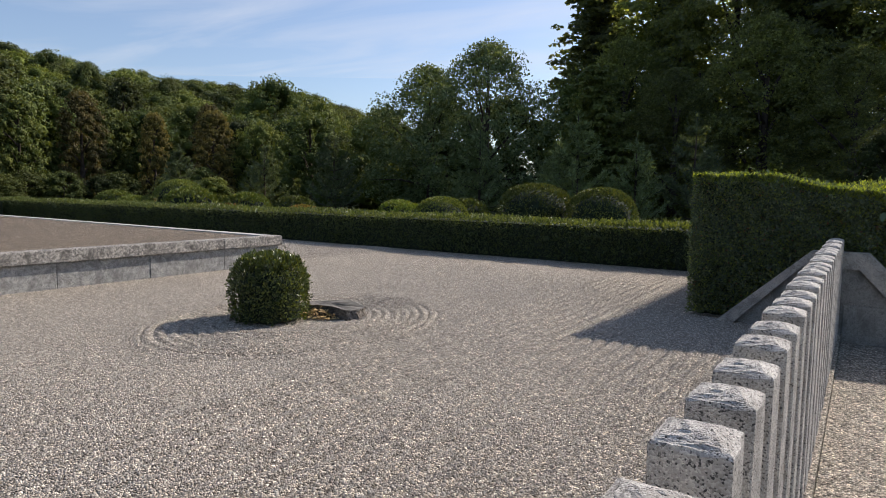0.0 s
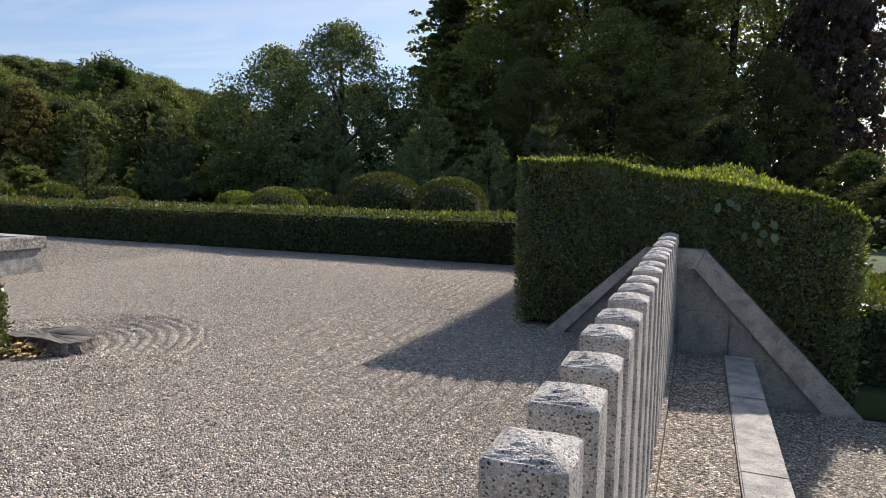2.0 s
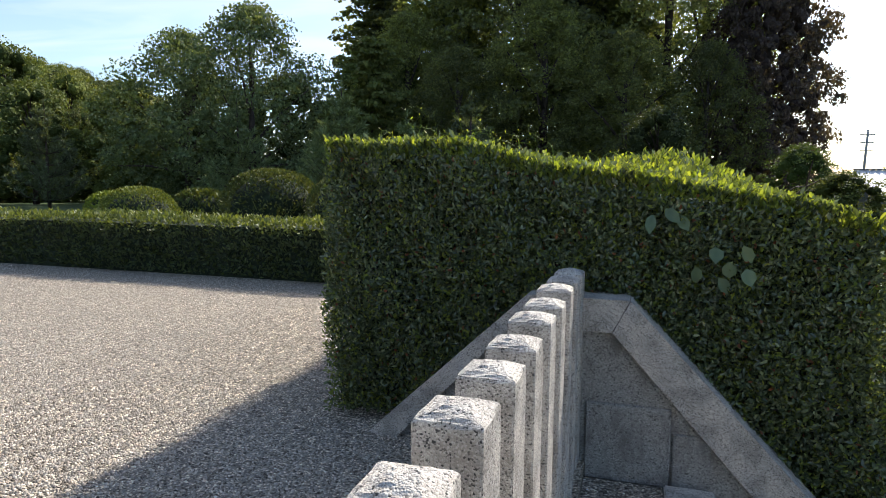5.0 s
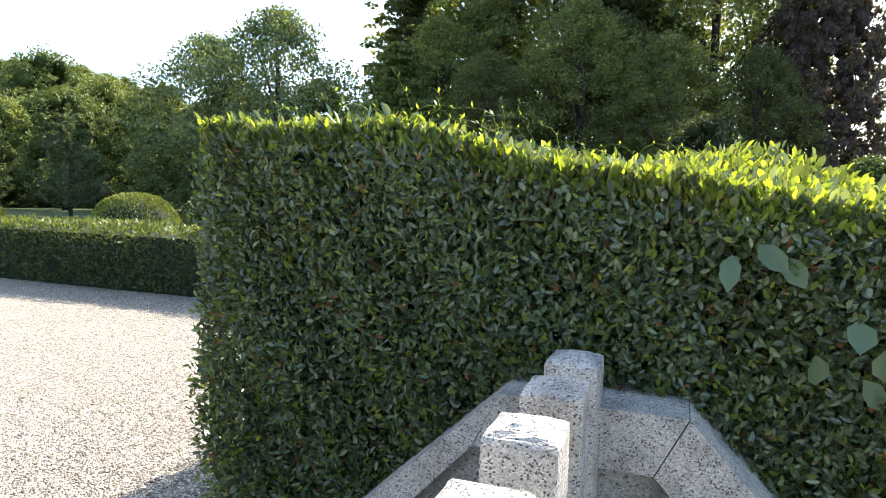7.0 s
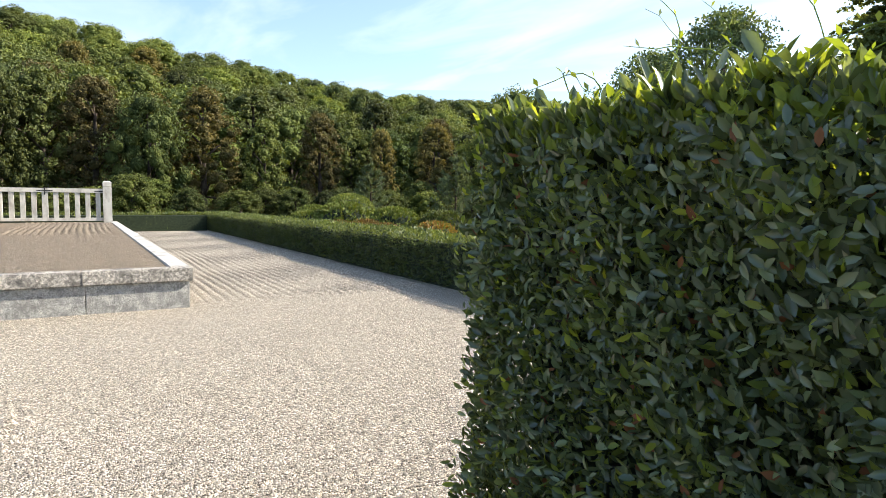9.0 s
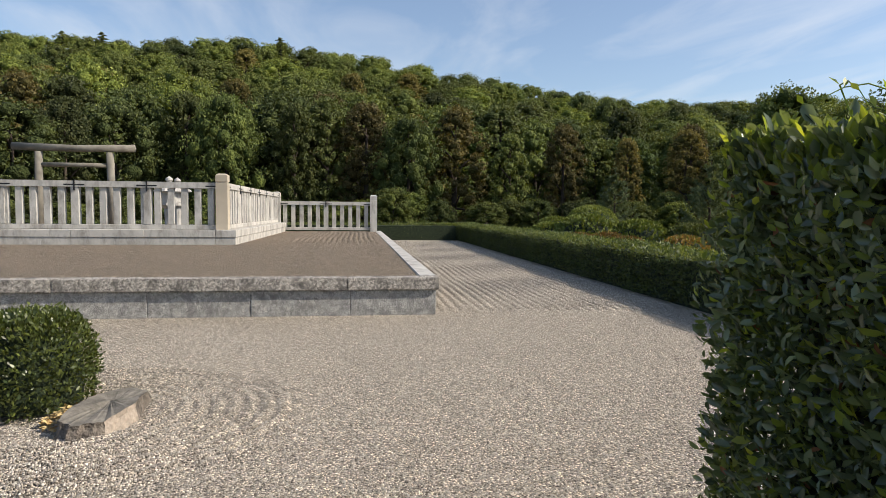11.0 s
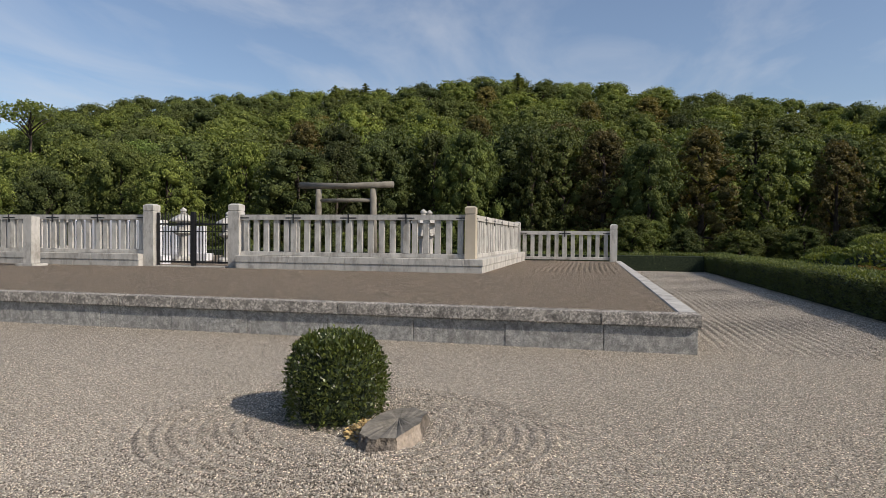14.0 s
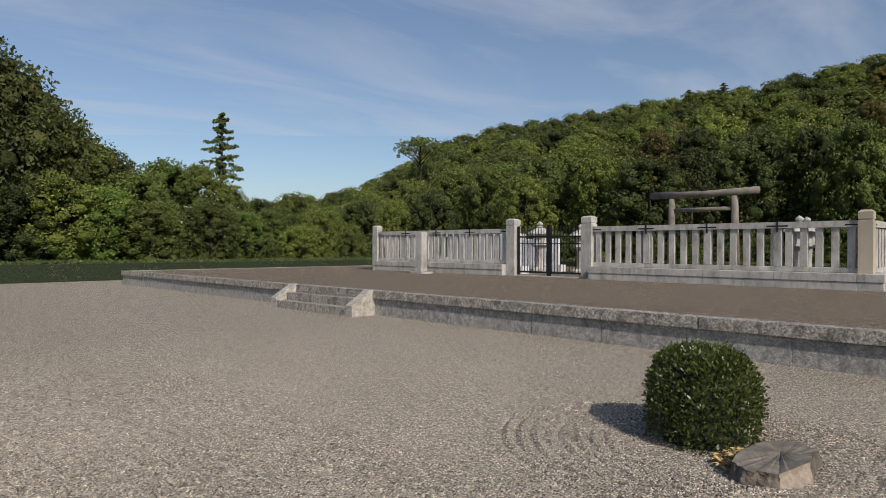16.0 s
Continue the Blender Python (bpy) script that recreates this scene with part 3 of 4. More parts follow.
GC = -5.84   # the gate's middle
FENCE = "pale granite fence of square pales with iron straps"
stone_fence("stone_fence", FX, GC + 1.745, FX, 3.15, FENCE)
stone_fence("stone_fence", FX, -14.85, FX, GC - 1.745, FENCE)
stone_fence("stone_fence", FX - 0.17, 3.3, -28.4, 3.45, "pale granite side fence of square pales")
stone_fence("stone_fence", -28.6, 3.62, -28.6, 7.55, "granite fence of square pales standing in the gravel", plinth=False)
stone_fence("stone_fence", FX - 0.17, -15.0, -28.4, -15.0, "pale granite side fence of square pales")
first = None
for (px, py, w_, h_, mat_) in ((FX, 3.28, 0.31, 1.93, GRANITE_BEIGE), (FX, GC + 1.55, 0.37, 2.03, GRANITE_PALE), (FX, GC - 1.55, 0.37, 2.03, GRANITE_PALE),
                               (FX, -15.0, 0.31, 1.95, GRANITE_PALE), (-28.6, 3.45, 0.31, 1.75, GRANITE_PALE), (-28.6, 7.7, 0.31, 1.66, GRANITE_PALE), (-28.6, -15, 0.31, 1.8, GRANITE_PALE)):
    o = tagged(square_post("corner_post", w_, h_, mat_, None, -0.05), "tall square granite post with a grooved pyramid cap", "stone post", "enclosure posts")
    o.location = (px, py, PZ - 0.02)
for z0_, z1_, in_ in ((-0.05, 0.197, 0.02), (0.2, 0.4, 0.0)):
    tagged(mesh_object("corner_stone", box(FX - 0.165, FX + 0.4 - in_, 3.156, 3.7 - in_, PZ - 0.02 + z0_, PZ - 0.02 + z1_, 0.01), GRANITE_PALE), "pale granite corner block of the fence plinth", "stone block", "fence plinth corner")
notice = thing("stone_pillar", "plain square granite pillar on a thin base slab", "pillar", (-16.6, -10.7, PZ - 0.02))
part("shaft", box(-0.17, 0.17, -0.17, 0.17, 0.07, 1.57, 0.02, seg=2), GRANITE_PALE, notice)
part("base_slab", box(-0.3, 0.3, -0.32, 0.32, -0.05, 0.072, 0.01), GRANITE_PALE, notice)

gate = thing("iron_gate", "closed black iron double gate with spiked bars", "gate", (FX, GC, PZ - 0.02))
for s in (-1, 1):
    leaf = part("gate_frame", box(-0.025, 0.025, min(0.03 * s, 1.3 * s), max(0.03 * s, 1.3 * s), 0.12, 0.18), IRON, gate)
    part("rail", box(-0.022, 0.022, min(0.03 * s, 1.3 * s), max(0.03 * s, 1.3 * s), 1.35, 1.4), IRON, leaf)
    part("rail", box(-0.022, 0.022, min(0.03 * s, 1.3 * s), max(0.03 * s, 1.3 * s), 1.12, 1.15), IRON, leaf)
    for i in range(11):
        yy = s * (0.1 + 1.17 * i / 10)
        part("bar", tube([(0, yy, 0.1), (0, yy, 1.62), (0, yy, 1.76)], [0.014, 0.014, 0.002], 6), IRON, leaf)
    part("stile", box(-0.03, 0.03, s * 1.3 - 0.035, s * 1.3 + 0.035, 0.0, 1.75), IRON, gate)
part("centre_stile", box(-0.05, 0.05, -0.06, 0.06, 0.0, 1.78), IRON, gate)
tagged(mesh_object("gate_sill", box(FX - 0.3, FX + 0.3, GC - 1.3, GC + 1.3, 0.45, 0.55, 0.01), GRANITE), "granite sill under the iron gate", "sill")


def lantern(x, y, h, group="stone lanterns"):
    """A stone lantern: foot, shaft, shelf, light box, roof and finial."""
    e = thing("stone_lantern", "weathered pale stone lantern with onion-shaped finial", "stone lantern", (x, y, PZ - 0.03), 0, group)
    k = h / 2.05
    for nm, prof, sides in (("foot", [(0.42, 0), (0.42, 0.14), (0.3, 0.22)], 6), ("shaft", [(0.17, 0.22), (0.15, 0.6), (0.17, 1.0)], 12), ("shelf", [(0.2, 1.0), (0.36, 1.1), (0.36, 1.18)], 6),
                            ("light_box", [(0.24, 1.18), (0.24, 1.5)], 6), ("roof", [(0.3, 1.5), (0.5, 1.55), (0.44, 1.62), (0.16, 1.78)], 6),
                            ("finial", [(0.1, 1.78), (0.13, 1.83), (0.07, 1.86), (0.12, 1.92), (0.11, 1.97), (0.01, 2.05)], 12)):
        part(nm, lathe([(r * k, z * k) for r, z in prof], sides), GRANITE_PALE, e)
    return e


lantern(-21, -8.36, 2.08)
lantern(-21, -6.46, 1.93)
lantern(-21, 1.05, 2.0)
lantern(-24, 0.5, 2.1)
inner = thing("inner_wall", "low pale stone wall of upright slabs inside the enclosure", "stone wall", (-19.4, -9.9, PZ - 0.03))
for i in range(12):
    part("slab", box(-0.08, 0.08, -2.0 + 0.32 * i, -2.0 + 0.32 * i + 0.29, 0.3, 1.55, 0.01), WHITE_STONE, inner)
part("footing", box(-0.25, 0.25, -2.1, 2.0, -0.02, 0.297, 0.01), WHITE_STONE, inner)

inner2 = thing("inner_wall", "pale low stone wall behind the gate", "stone wall", (-22.6, -9.7, PZ - 0.03))
for i in range(8):
    part("slab", box(-0.08, 0.08, -1.3 + 0.32 * i, -1.3 + 0.32 * i + 0.27, 0.3, 1.4, 0.01), WHITE_STONE, inner2)
part("footing", box(-0.25, 0.25, -1.4, 1.4, -0.02, 0.297, 0.01), WHITE_STONE, inner2)

torii = thing("torii", "weathered grey wooden torii gate with round beams", "torii", (-30.9, -5.8, 0.4))
for s in (-1, 1):
    part("pillar", tube([(0, s * 1.58, 0), (0, s * 1.55, 1.8), (0, s * 1.52, 3.62)], [0.19, 0.175, 0.16], 14), TORII_WOOD, torii, smooth=True)
part("top_beam", tube([(0, -2.6, 3.83), (0, 0, 3.78), (0, 2.6, 3.83)], [0.175, 0.155, 0.175], 14), TORII_WOOD, torii, smooth=True)
part("tie_beam", tube([(0, -1.56, 3.03), (0, 1.56, 3.03)], [0.1, 0.1], 12), TORII_WOOD, torii, smooth=True)
structure("inner_ground", box(-46, -29.2, -16, 8, -0.2, 0.42), GRAVEL_DARK, "gravel ground inside the enclosure", "gravel")


# ---- clipped hedges and the round bush ----
def scatter_face(rng, n, o, eu, ev, nrm, jitter):
    """Points on a rectangle with outward normal nrm."""
    o, eu, ev, nrm = (np.array(q, float) for q in (o, eu, ev, nrm))
    p = o + rng.random((n, 1)) * eu + rng.random((n, 1)) * ev + nrm * rng.normal(0, jitter, (n, 1))
    return p, np.repeat(nrm[None], n, 0)


def leaves_on(rng, pos, nrm, size, k, six=False, lift=0.5, spread=0.75):
    n = len(pos)
    along = nrm * 0.55 + np.array([0, 0, lift]) + rand_dirs(rng, n) * spread
    face = nrm + rand_dirs(rng, n) * 0.7
    L = size * rng.uniform(0.7, 1.25, n)
    v, f = leaf_arrays(pos, along, face, L, L * rng.uniform(0.36, 0.54, n), rng, 0.2, six)
    return v, f, k


def tall_top(x):
    """Top height of the tall hedge."""
    return np.interp(x, [-1.65, -1.5, -0.9, -0.6, -0.3, 0.0, 0.3, 0.7, 1.0, 1.3, 1.5], [1.6, 1.63, 1.64, 1.6, 1.53, 1.48, 1.42, 1.38, 1.33, 1.24, 1.1])


def tall_hedge():
    rng = np.random.default_rng(4)
    h = thing("tall_hedge", "tall clipped broadleaf hedge with bright young shoots on top", "hedge", (0, 0, 0))
    xs = np.linspace(HX0 + 0.09, HX1 - 0.09, 14)
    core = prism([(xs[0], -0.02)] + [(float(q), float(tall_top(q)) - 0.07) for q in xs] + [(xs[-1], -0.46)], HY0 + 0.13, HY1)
    # added filler body, coloured as the shade deep between the leaves
    part("inner_mass", core, SHADE_CORE, h)
    W = HX1 - HX0
    sets = []
    n = 70000
    p, q = scatter_face(rng, n, (HX0, HY0 + 0.02, 0), (W, 0, 0), (0, 0, 1), (0, -1, 0), 0.05)
    ztop = tall_top(p[:, 0])
    foot = np.interp(p[:, 0], [-1.5, -1.1, -0.3, 0.2, 1.5], [0.03, 0.05, 0.6, 0.6, -0.5])
    p[:, 2] = foot + (ztop - foot) * rng.random(n)
    lump = 0.03 * np.sin(p[:, 0] * 5.1 + 2) * np.cos(p[:, 2] * 4.3) + 0.02 * np.sin(p[:, 0] * 13 + p[:, 2] * 9)
    p[:, 1] = np.maximum(p[:, 1], HY0 - 0.05) + lump + 0.1 * np.clip((p[:, 2] - ztop + 0.12) / 0.12, 0, 1) ** 2
    pick = rng.random(n)
    young = (p[:, 2] > ztop - 0.06) & (pick < 0.7) | (pick < 0.16)
    dry = (pick > 0.987)
    sets.append(leaves_on(rng, p[~young & ~dry], q[~young & ~dry], 0.031, 0, True))
    sets.append(leaves_on(rng, p[young], q[young], 0.031, 1, True))
    sets.append(leaves_on(rng, p[dry], q[dry], 0.031, 2, True))
    # left side, thinning towards the back
    n = 19000
    p, q = scatter_face(rng, n, (HX0 + 0.045, HY0, 0.02), (0, HY1 - HY0, 0), (0, 0, 1.6), (-1, 0, 0), 0.022)
    p[:, 1] = HY0 + (HY1 - HY0) * rng.random(n) ** 1.6
    p[:, 0] += 0.03 * np.sin(p[:, 1] * 5 + 1) * np.cos(p[:, 2] * 4) + 0.13 * np.clip(0.7 - p[:, 2], 0, 1)
    sets.append(leaves_on(rng, p, q, 0.031, 0, True))
    # right side
    n = 4000
    p, q = scatter_face(rng, n, (HX1 - 0.02, HY0, -0.4), (0, HY1 - HY0, 0), (0, 0, 1.55), (1, 0, 0), 0.05)
    sets.append(leaves_on(rng, p, q, 0.065, 0))
    # top, with upright young shoots along the front edge
    n = 26000
    p, q = scatter_face(rng, n, (HX0, HY0, 0), (W, 0, 0), (0, 1, 0), (0, 0, 1), 0.03)
    p[:, 1] = HY0 + (HY1 - HY0) * rng.random(n) ** 2.2
    p[:, 2] = tall_top(p[:, 0]) - 0.03 + rng.normal(0, 0.022, n) + 0.02 * np.sin(p[:, 0] * 7) * np.sin(p[:, 1] * 6) + 0.2 * np.exp(-((p[:, 0] - 0.45) / 0.4) ** 2 - ((p[:, 1] - HY0 - 0.9) / 0.55) ** 2)
    young = rng.random(n) < 0.6
    sets.append(leaves_on(rng, p[young], q[young], 0.04, 1, True, 0.7, 0.9))
    sets.append(leaves_on(rng, p[~young], q[~young], 0.048, 0, True))
    me = quads_mesh("leaves", sets, [HEDGE_LEAF, HEDGE_TIP, DEAD_LEAF])
    o = new("leaves", me)
    o.parent = h
    tagged(o, kind="stuff")
    # twigs through the face
    bm = bmesh.new()
    rr = random.Random(3)
    for i in range(90):
        x_, z_ = rr.uniform(HX0 + 0.1, HX1 - 0.1), rr.uniform(0.15, 1.4)
        a = Vector((x_, HY0 + 0.12, z_))
        b = a + Vector((rr.uniform(-0.12, 0.12), -0.12, rr.uniform(0.0, 0.16)))
        tube([a, (a + b) / 2 + Vector((0, 0, 0.01)), b], [0.005, 0.004, 0.002], 4, bm)
    t = part("twigs", bm, BARK, h)
    tagged(t, kind="stuff")
    # climbing vine curls over the top
    bm = bmesh.new()
    lv = []
    for i in range(46):
        x_ = rr.uniform(-1.15, 0.35)
        y_ = HY0 + rr.uniform(0.02, 0.5)
        p_ = Vector((x_, y_, float(tall_top(x_)) - 0.02))
        pts, d = [p_.copy()], Vector((rr.uniform(-1, 1), rr.uniform(-0.6, 0.3), 0.9))
        for s in range(9):
            d = (d + Vector((rr.uniform(-0.8, 0.8), rr.uniform(-0.5, 0.5), rr.uniform(-0.6, 0.35)))).normalized()
            p_ = p_ + d * 0.034
            pts.append(p_.copy())
            if s % 2:
                lv.append(p_.copy())
        tube(pts, [0.0021 - 0.00018 * k for k in range(len(pts))], 4, bm)
    v_ = part("vine", bm, VINE, h, "pale curling vine shoots")
    tagged(v_, kind="stuff")
    pos = np.array(lv)
    me = quads_mesh("vine_leaves", [leaves_on(rng, pos, np.repeat([[0.0, -0.3, 1.0]], len(pos), 0), 0.02, 0)], [HEDGE_TIP])
    o = new("vine_leaves", me)
    o.parent = h
    tagged(o, kind="stuff")
    # broad vine leaves hanging on the shaded face
    pos = np.array([(x_, HY0 - 0.08, z_) for x_, z_ in ((0.30, 1.27), (0.36, 1.30), (0.42, 1.27), (0.60, 1.12), (0.72, 1.13), (0.66, 1.05), (0.51, 1.02), (0.62, 0.97), (0.74, 1.02))])
    n = len(pos)
    v2, f2 = leaf_arrays(pos, np.array([[0.3, -0.2, -0.9]]) + rand_dirs(rng, n) * 0.5, np.array([[0, -1, 0.4]]) + rand_dirs(rng, n) * 0.3, rng.uniform(0.08, 0.11, n), rng.uniform(0.055, 0.08, n), rng, 0.16, True)
    o = new("broad_leaf", quads_mesh("broad_leaf", [(v2, f2, 0)], [BROAD_LEAF]))
    o.parent = h
    tagged(o, kind="stuff")
    return h


tall_hedge()


def low_hedge(x0, y0, x1, y1, h_, depth, n, label, leaf=0.07, seed=1):
    """A low clipped hedge from (x0, y0) to (x1, y1); depth lies to the left of that way."""
    rng = np.random.default_rng(seed)
    L = math.hypot(x1 - x0, y1 - y0)
    e = thing("low_hedge", label, "hedge", (x0, y0, 0), math.degrees(math.atan2(y1 - y0, x1 - x0)))
    part("inner_mass", box(0.05, L - 0.05, 0.08, depth - 0.08, -0.03, h_ - 0.08), SHADE_CORE, e)
    sets = []
    for share, o, eu, ev, nr in ((0.5, (0, 0.03, 0.03), (L, 0, 0), (0, 0, h_ - 0.05), (0, -1, 0)), (0.4, (0, 0, h_ - 0.02), (L, 0, 0), (0, depth, 0), (0, 0, 1)),
                                 (0.1, (0, depth - 0.03, 0.1), (L, 0, 0), (0, 0, h_ - 0.1), (0, 1, 0))):
        m = int(n * share)
        p, q = scatter_face(rng, m, o, eu, ev, nr, 0.03)
        p[:, 1] += 0.04 * np.sin(p[:, 0] * 1.9) + 0.02 * np.sin(p[:, 0] * 6 + p[:, 2] * 5)
        p[:, 2] += 0.02 * np.sin(p[:, 0] * 1.3) * (p[:, 2] > h_ * 0.6)
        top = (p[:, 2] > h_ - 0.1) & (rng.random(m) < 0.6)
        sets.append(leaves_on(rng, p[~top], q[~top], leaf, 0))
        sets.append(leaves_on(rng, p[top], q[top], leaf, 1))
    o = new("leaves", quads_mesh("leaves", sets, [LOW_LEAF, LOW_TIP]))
    o.parent = e
    tagged(o, kind="stuff")
    return e


low_hedge(-33.0, 12.05, HX0 + 0.05, 12.05, 0.82, 1.1, 52000, "long low clipped green hedge bordering the gravel", 0.07, 2)
low_hedge(-32.6, 12.0, -32.6, -23.0, 0.8, -1.0, 26000, "low clipped hedge behind the platform", 0.09, 3).scale = (1, -1, 1)
low_hedge(3.0, -23.3, -32.4, -23.3, 0.82, -1.0, 26000, "low dark clipped hedge closing the court", 0.09, 4).scale = (1, -1, 1)


low_hedge(1.3, 7.86, 7.0, 7.86, 0.9, 1.2, 16000, "low sunlit hedge beside the tall one", 0.055, 6).location.z = -0.45


def dome_points(rng, n, rx, ry, h_, power=2.6, z0=0.02):
    """Points and normals on a clipped, slightly boxy dome."""
    a, t = rng.uniform(0, 2 * math.pi, n), rng.random(n)
    z = z0 + (h_ - z0) * (1 - (1 - t) ** 1.0 * (rng.random(n) ** 0.35))
    z = np.clip(z0 + (h_ - z0) * rng.random(n) ** 0.8, z0, h_)
    s = (z / h_ * 2 - 0.85) / 1.15
    r = np.where(s > 0, np.clip(1 - np.abs(s) ** power, 0, 1) ** (1 / power), np.clip(1 - 0.1 * s ** 2, 0.3, 1))
    cap = rng.random(n) < 0.3
    rr = np.where(cap, np.sqrt(rng.random(n)) * 0.85, r)
    zc = h_ * (0.85 + 1.15 * np.clip(1 - rr ** power, 0, 1) ** (1 / power)) / 2
    z = np.where(cap, zc, z)
    p = np.stack([rr * rx * np.cos(a), rr * ry * np.sin(a), z], 1)
    nr = unit(np.stack([np.cos(a) * (rr ** 2), np.sin(a) * (rr ** 2), np.where(cap, 1.0, s * 0.9)], 1))
    return p, nr


def blob(rx, ry, h_, seed, shrink=0.86):
    bm = bmesh.new()
    bmesh.ops.create_icosphere(bm, subdivisions=3, radius=1)
    for v in bm.verts:
        k = 1 + 0.06 * noise.noise(v.co * 2 + Vector((seed, 0, 0)))
        m_ = 1.0 if v.co.z > 0 else 0.97 / max(0.25, math.hypot(v.co.x, v.co.y))
        v.co = Vector((v.co.x * rx * shrink * k * m_, v.co.y * ry * shrink * k * m_, h_ * 0.5 + v.co.z * h_ * (0.5 if v.co.z < 0 else 0.5 * shrink) * k))
    return bm


bush = thing("round_bush", "clipped round evergreen bush with small glossy leaves", "bush", (-5.16, 4.5, 0))
rng_b = np.random.default_rng(11)
part("inner_mass", blob(0.385, 0.385, 0.67, 1), SHADE_CORE, bush)
pb, nb = dome_points(rng_b, 9500, 0.385, 0.39, 0.69, 2.8)
pb += nb * rng_b.normal(0, 0.024, (len(pb), 1))
yb = rng_b.random(len(pb)) < 0.25
ob_ = new("leaves", quads_mesh("leaves", [leaves_on(rng_b, pb[~yb], nb[~yb], 0.04, 0), leaves_on(rng_b, pb[yb], nb[yb], 0.04, 1)], [BUSH_LEAF, LOW_LEAF]))
ob_.parent = bush
tagged(ob_, kind="stuff")


# stump beside the bush
def stump():
    """A broad low stump sawn across, with bark sides and one raw split side."""
    e = thing("tree_stump", "low sawn tree stump with grey bark and a raw split edge", "stump", (-4.87, 5.14, 0))
    rr = random.Random(5)
    plan = [(0.40, -0.18), (0.48, -0.05), (0.42, 0.12), (0.13, 0.21), (-0.34, 0.15), (-0.45, 0.0), (-0.38, -0.15), (-0.12, -0.19)]
    edge, raw = [], []
    for i, (p, q) in enumerate(zip(plan, plan[1:] + plan[:1])):
        for k in range(6):
            t = k / 6
            edge.append((p[0] + (q[0] - p[0]) * t + rr.uniform(-0.008, 0.008), p[1] + (q[1] - p[1]) * t + rr.uniform(-0.008, 0.008)))
            raw.append(i == 2)
    n = len(edge)
    tops = [0.105 + 0.025 * math.sin(x_ * 5 + 1) + rr.uniform(-0.005, 0.005) for x_, y_ in edge]
    levels = ((-0.04, 1.1), (0.3, 1.06), (0.7, 1.0), (1.0, 0.985))
    for want, name_, mat_, lab in ((False, "bark", STUMP_BARK, ""), (True, "split_edge", STUMP_RAW, "pale raw split wood")):
        bm = bmesh.new()
        rough = random.Random(9)
        grid = [[bm.verts.new((x_ * s_ + rough.uniform(-0.007, 0.007), y_ * s_ + rough.uniform(-0.007, 0.007), tp * z_)) for z_, s_ in levels] for (x_, y_), tp in zip(edge, tops)]
        for k in range(n):
            if raw[k] == want:
                for j in range(3):
                    c_, d_ = grid[k], grid[(k + 1) % n]
                    bm.faces.new((c_[j], d_[j], d_[j + 1], c_[j + 1]))
        for v in [v for v in bm.verts if not v.link_faces]:
            bm.verts.remove(v)
        part(name_, bm, mat_, e, lab)
    bm = bmesh.new()
    rings = [[bm.verts.new((x_ * s_, y_ * s_, tp * (1 if s_ > 0.9 else 0.98) + 0.004 * math.sin(9 * x_ * s_))) for (x_, y_), tp in zip(edge, tops)] for s_ in (0.99, 0.6, 0.25)]
    mid = bm.verts.new((0, 0, 0.118))
    for p, q in zip(rings, rings[1:]):
        for k in range(n):
            bm.faces.new((p[k], p[(k + 1) % n], q[(k + 1) % n], q[k]))
    for k in range(n):
        bm.faces.new((rings[-1][k], rings[-1][(k + 1) % n], mid))
    part("cut_face", bm, STUMP_TOP, e)


stump()
rs = np.random.default_rng(8)
ang, rad = rs.uniform(0, 6.28, 260), np.sqrt(rs.random(260)) * 0.24
ps = np.stack([-4.8 + rad * np.cos(ang) * 1.0, 4.89 + rad * np.sin(ang) * 0.55, 0.012 + 0.09 * (1 - rad / 0.25)], 1)
vsd, fsd = leaf_arrays(ps, rand_dirs(rs, 260) * [1, 1, 0.3], rand_dirs(rs, 260) * 0.5 + [0, 0, 1], rs.uniform(0.03, 0.075, 260), rs.uniform(0.02, 0.04, 260), rs, 0.2)
tagged(new("wood_chips", quads_mesh("wood_chips", [(vsd, fsd, 0)], [SAWDUST])), "heap of pale yellow wood chips beside the stump", "wood chips", kind="stuff")


# ---- trees ----
def crown_sets(rng, centres, radii, per, size, squash=0.8, k=0, droop=0.0):
    """Leaves gathered in clumps."""
    sets_p, sets_n = [], []
    for c, r in zip(centres, radii):
        d = rand_dirs(rng, per)
        d[:, 2] = np.where(d[:, 2] < -0.35, -d[:, 2], d[:, 2])
        rr = r * rng.uniform(0.7, 1.15, (per, 1))
        sets_p.append(np.array(c) + d * rr * [1, 1, squash])
        sets_n.append(d)
    p, n = np.concatenate(sets_p), np.concatenate(sets_n)
    m = len(p)
    along = rand_dirs(rng, m) * 0.9 + n * 0.5 + [0, 0, -droop]
    L = size * rng.uniform(0.6, 1.3, m)
    v, f = leaf_arrays(p - unit(along) * L[:, None] * 0.5, along, n + rand_dirs(rng, m) * 0.5, L, L * rng.uniform(0.5, 0.8, m), rng, 0.15)
    return v, f, k


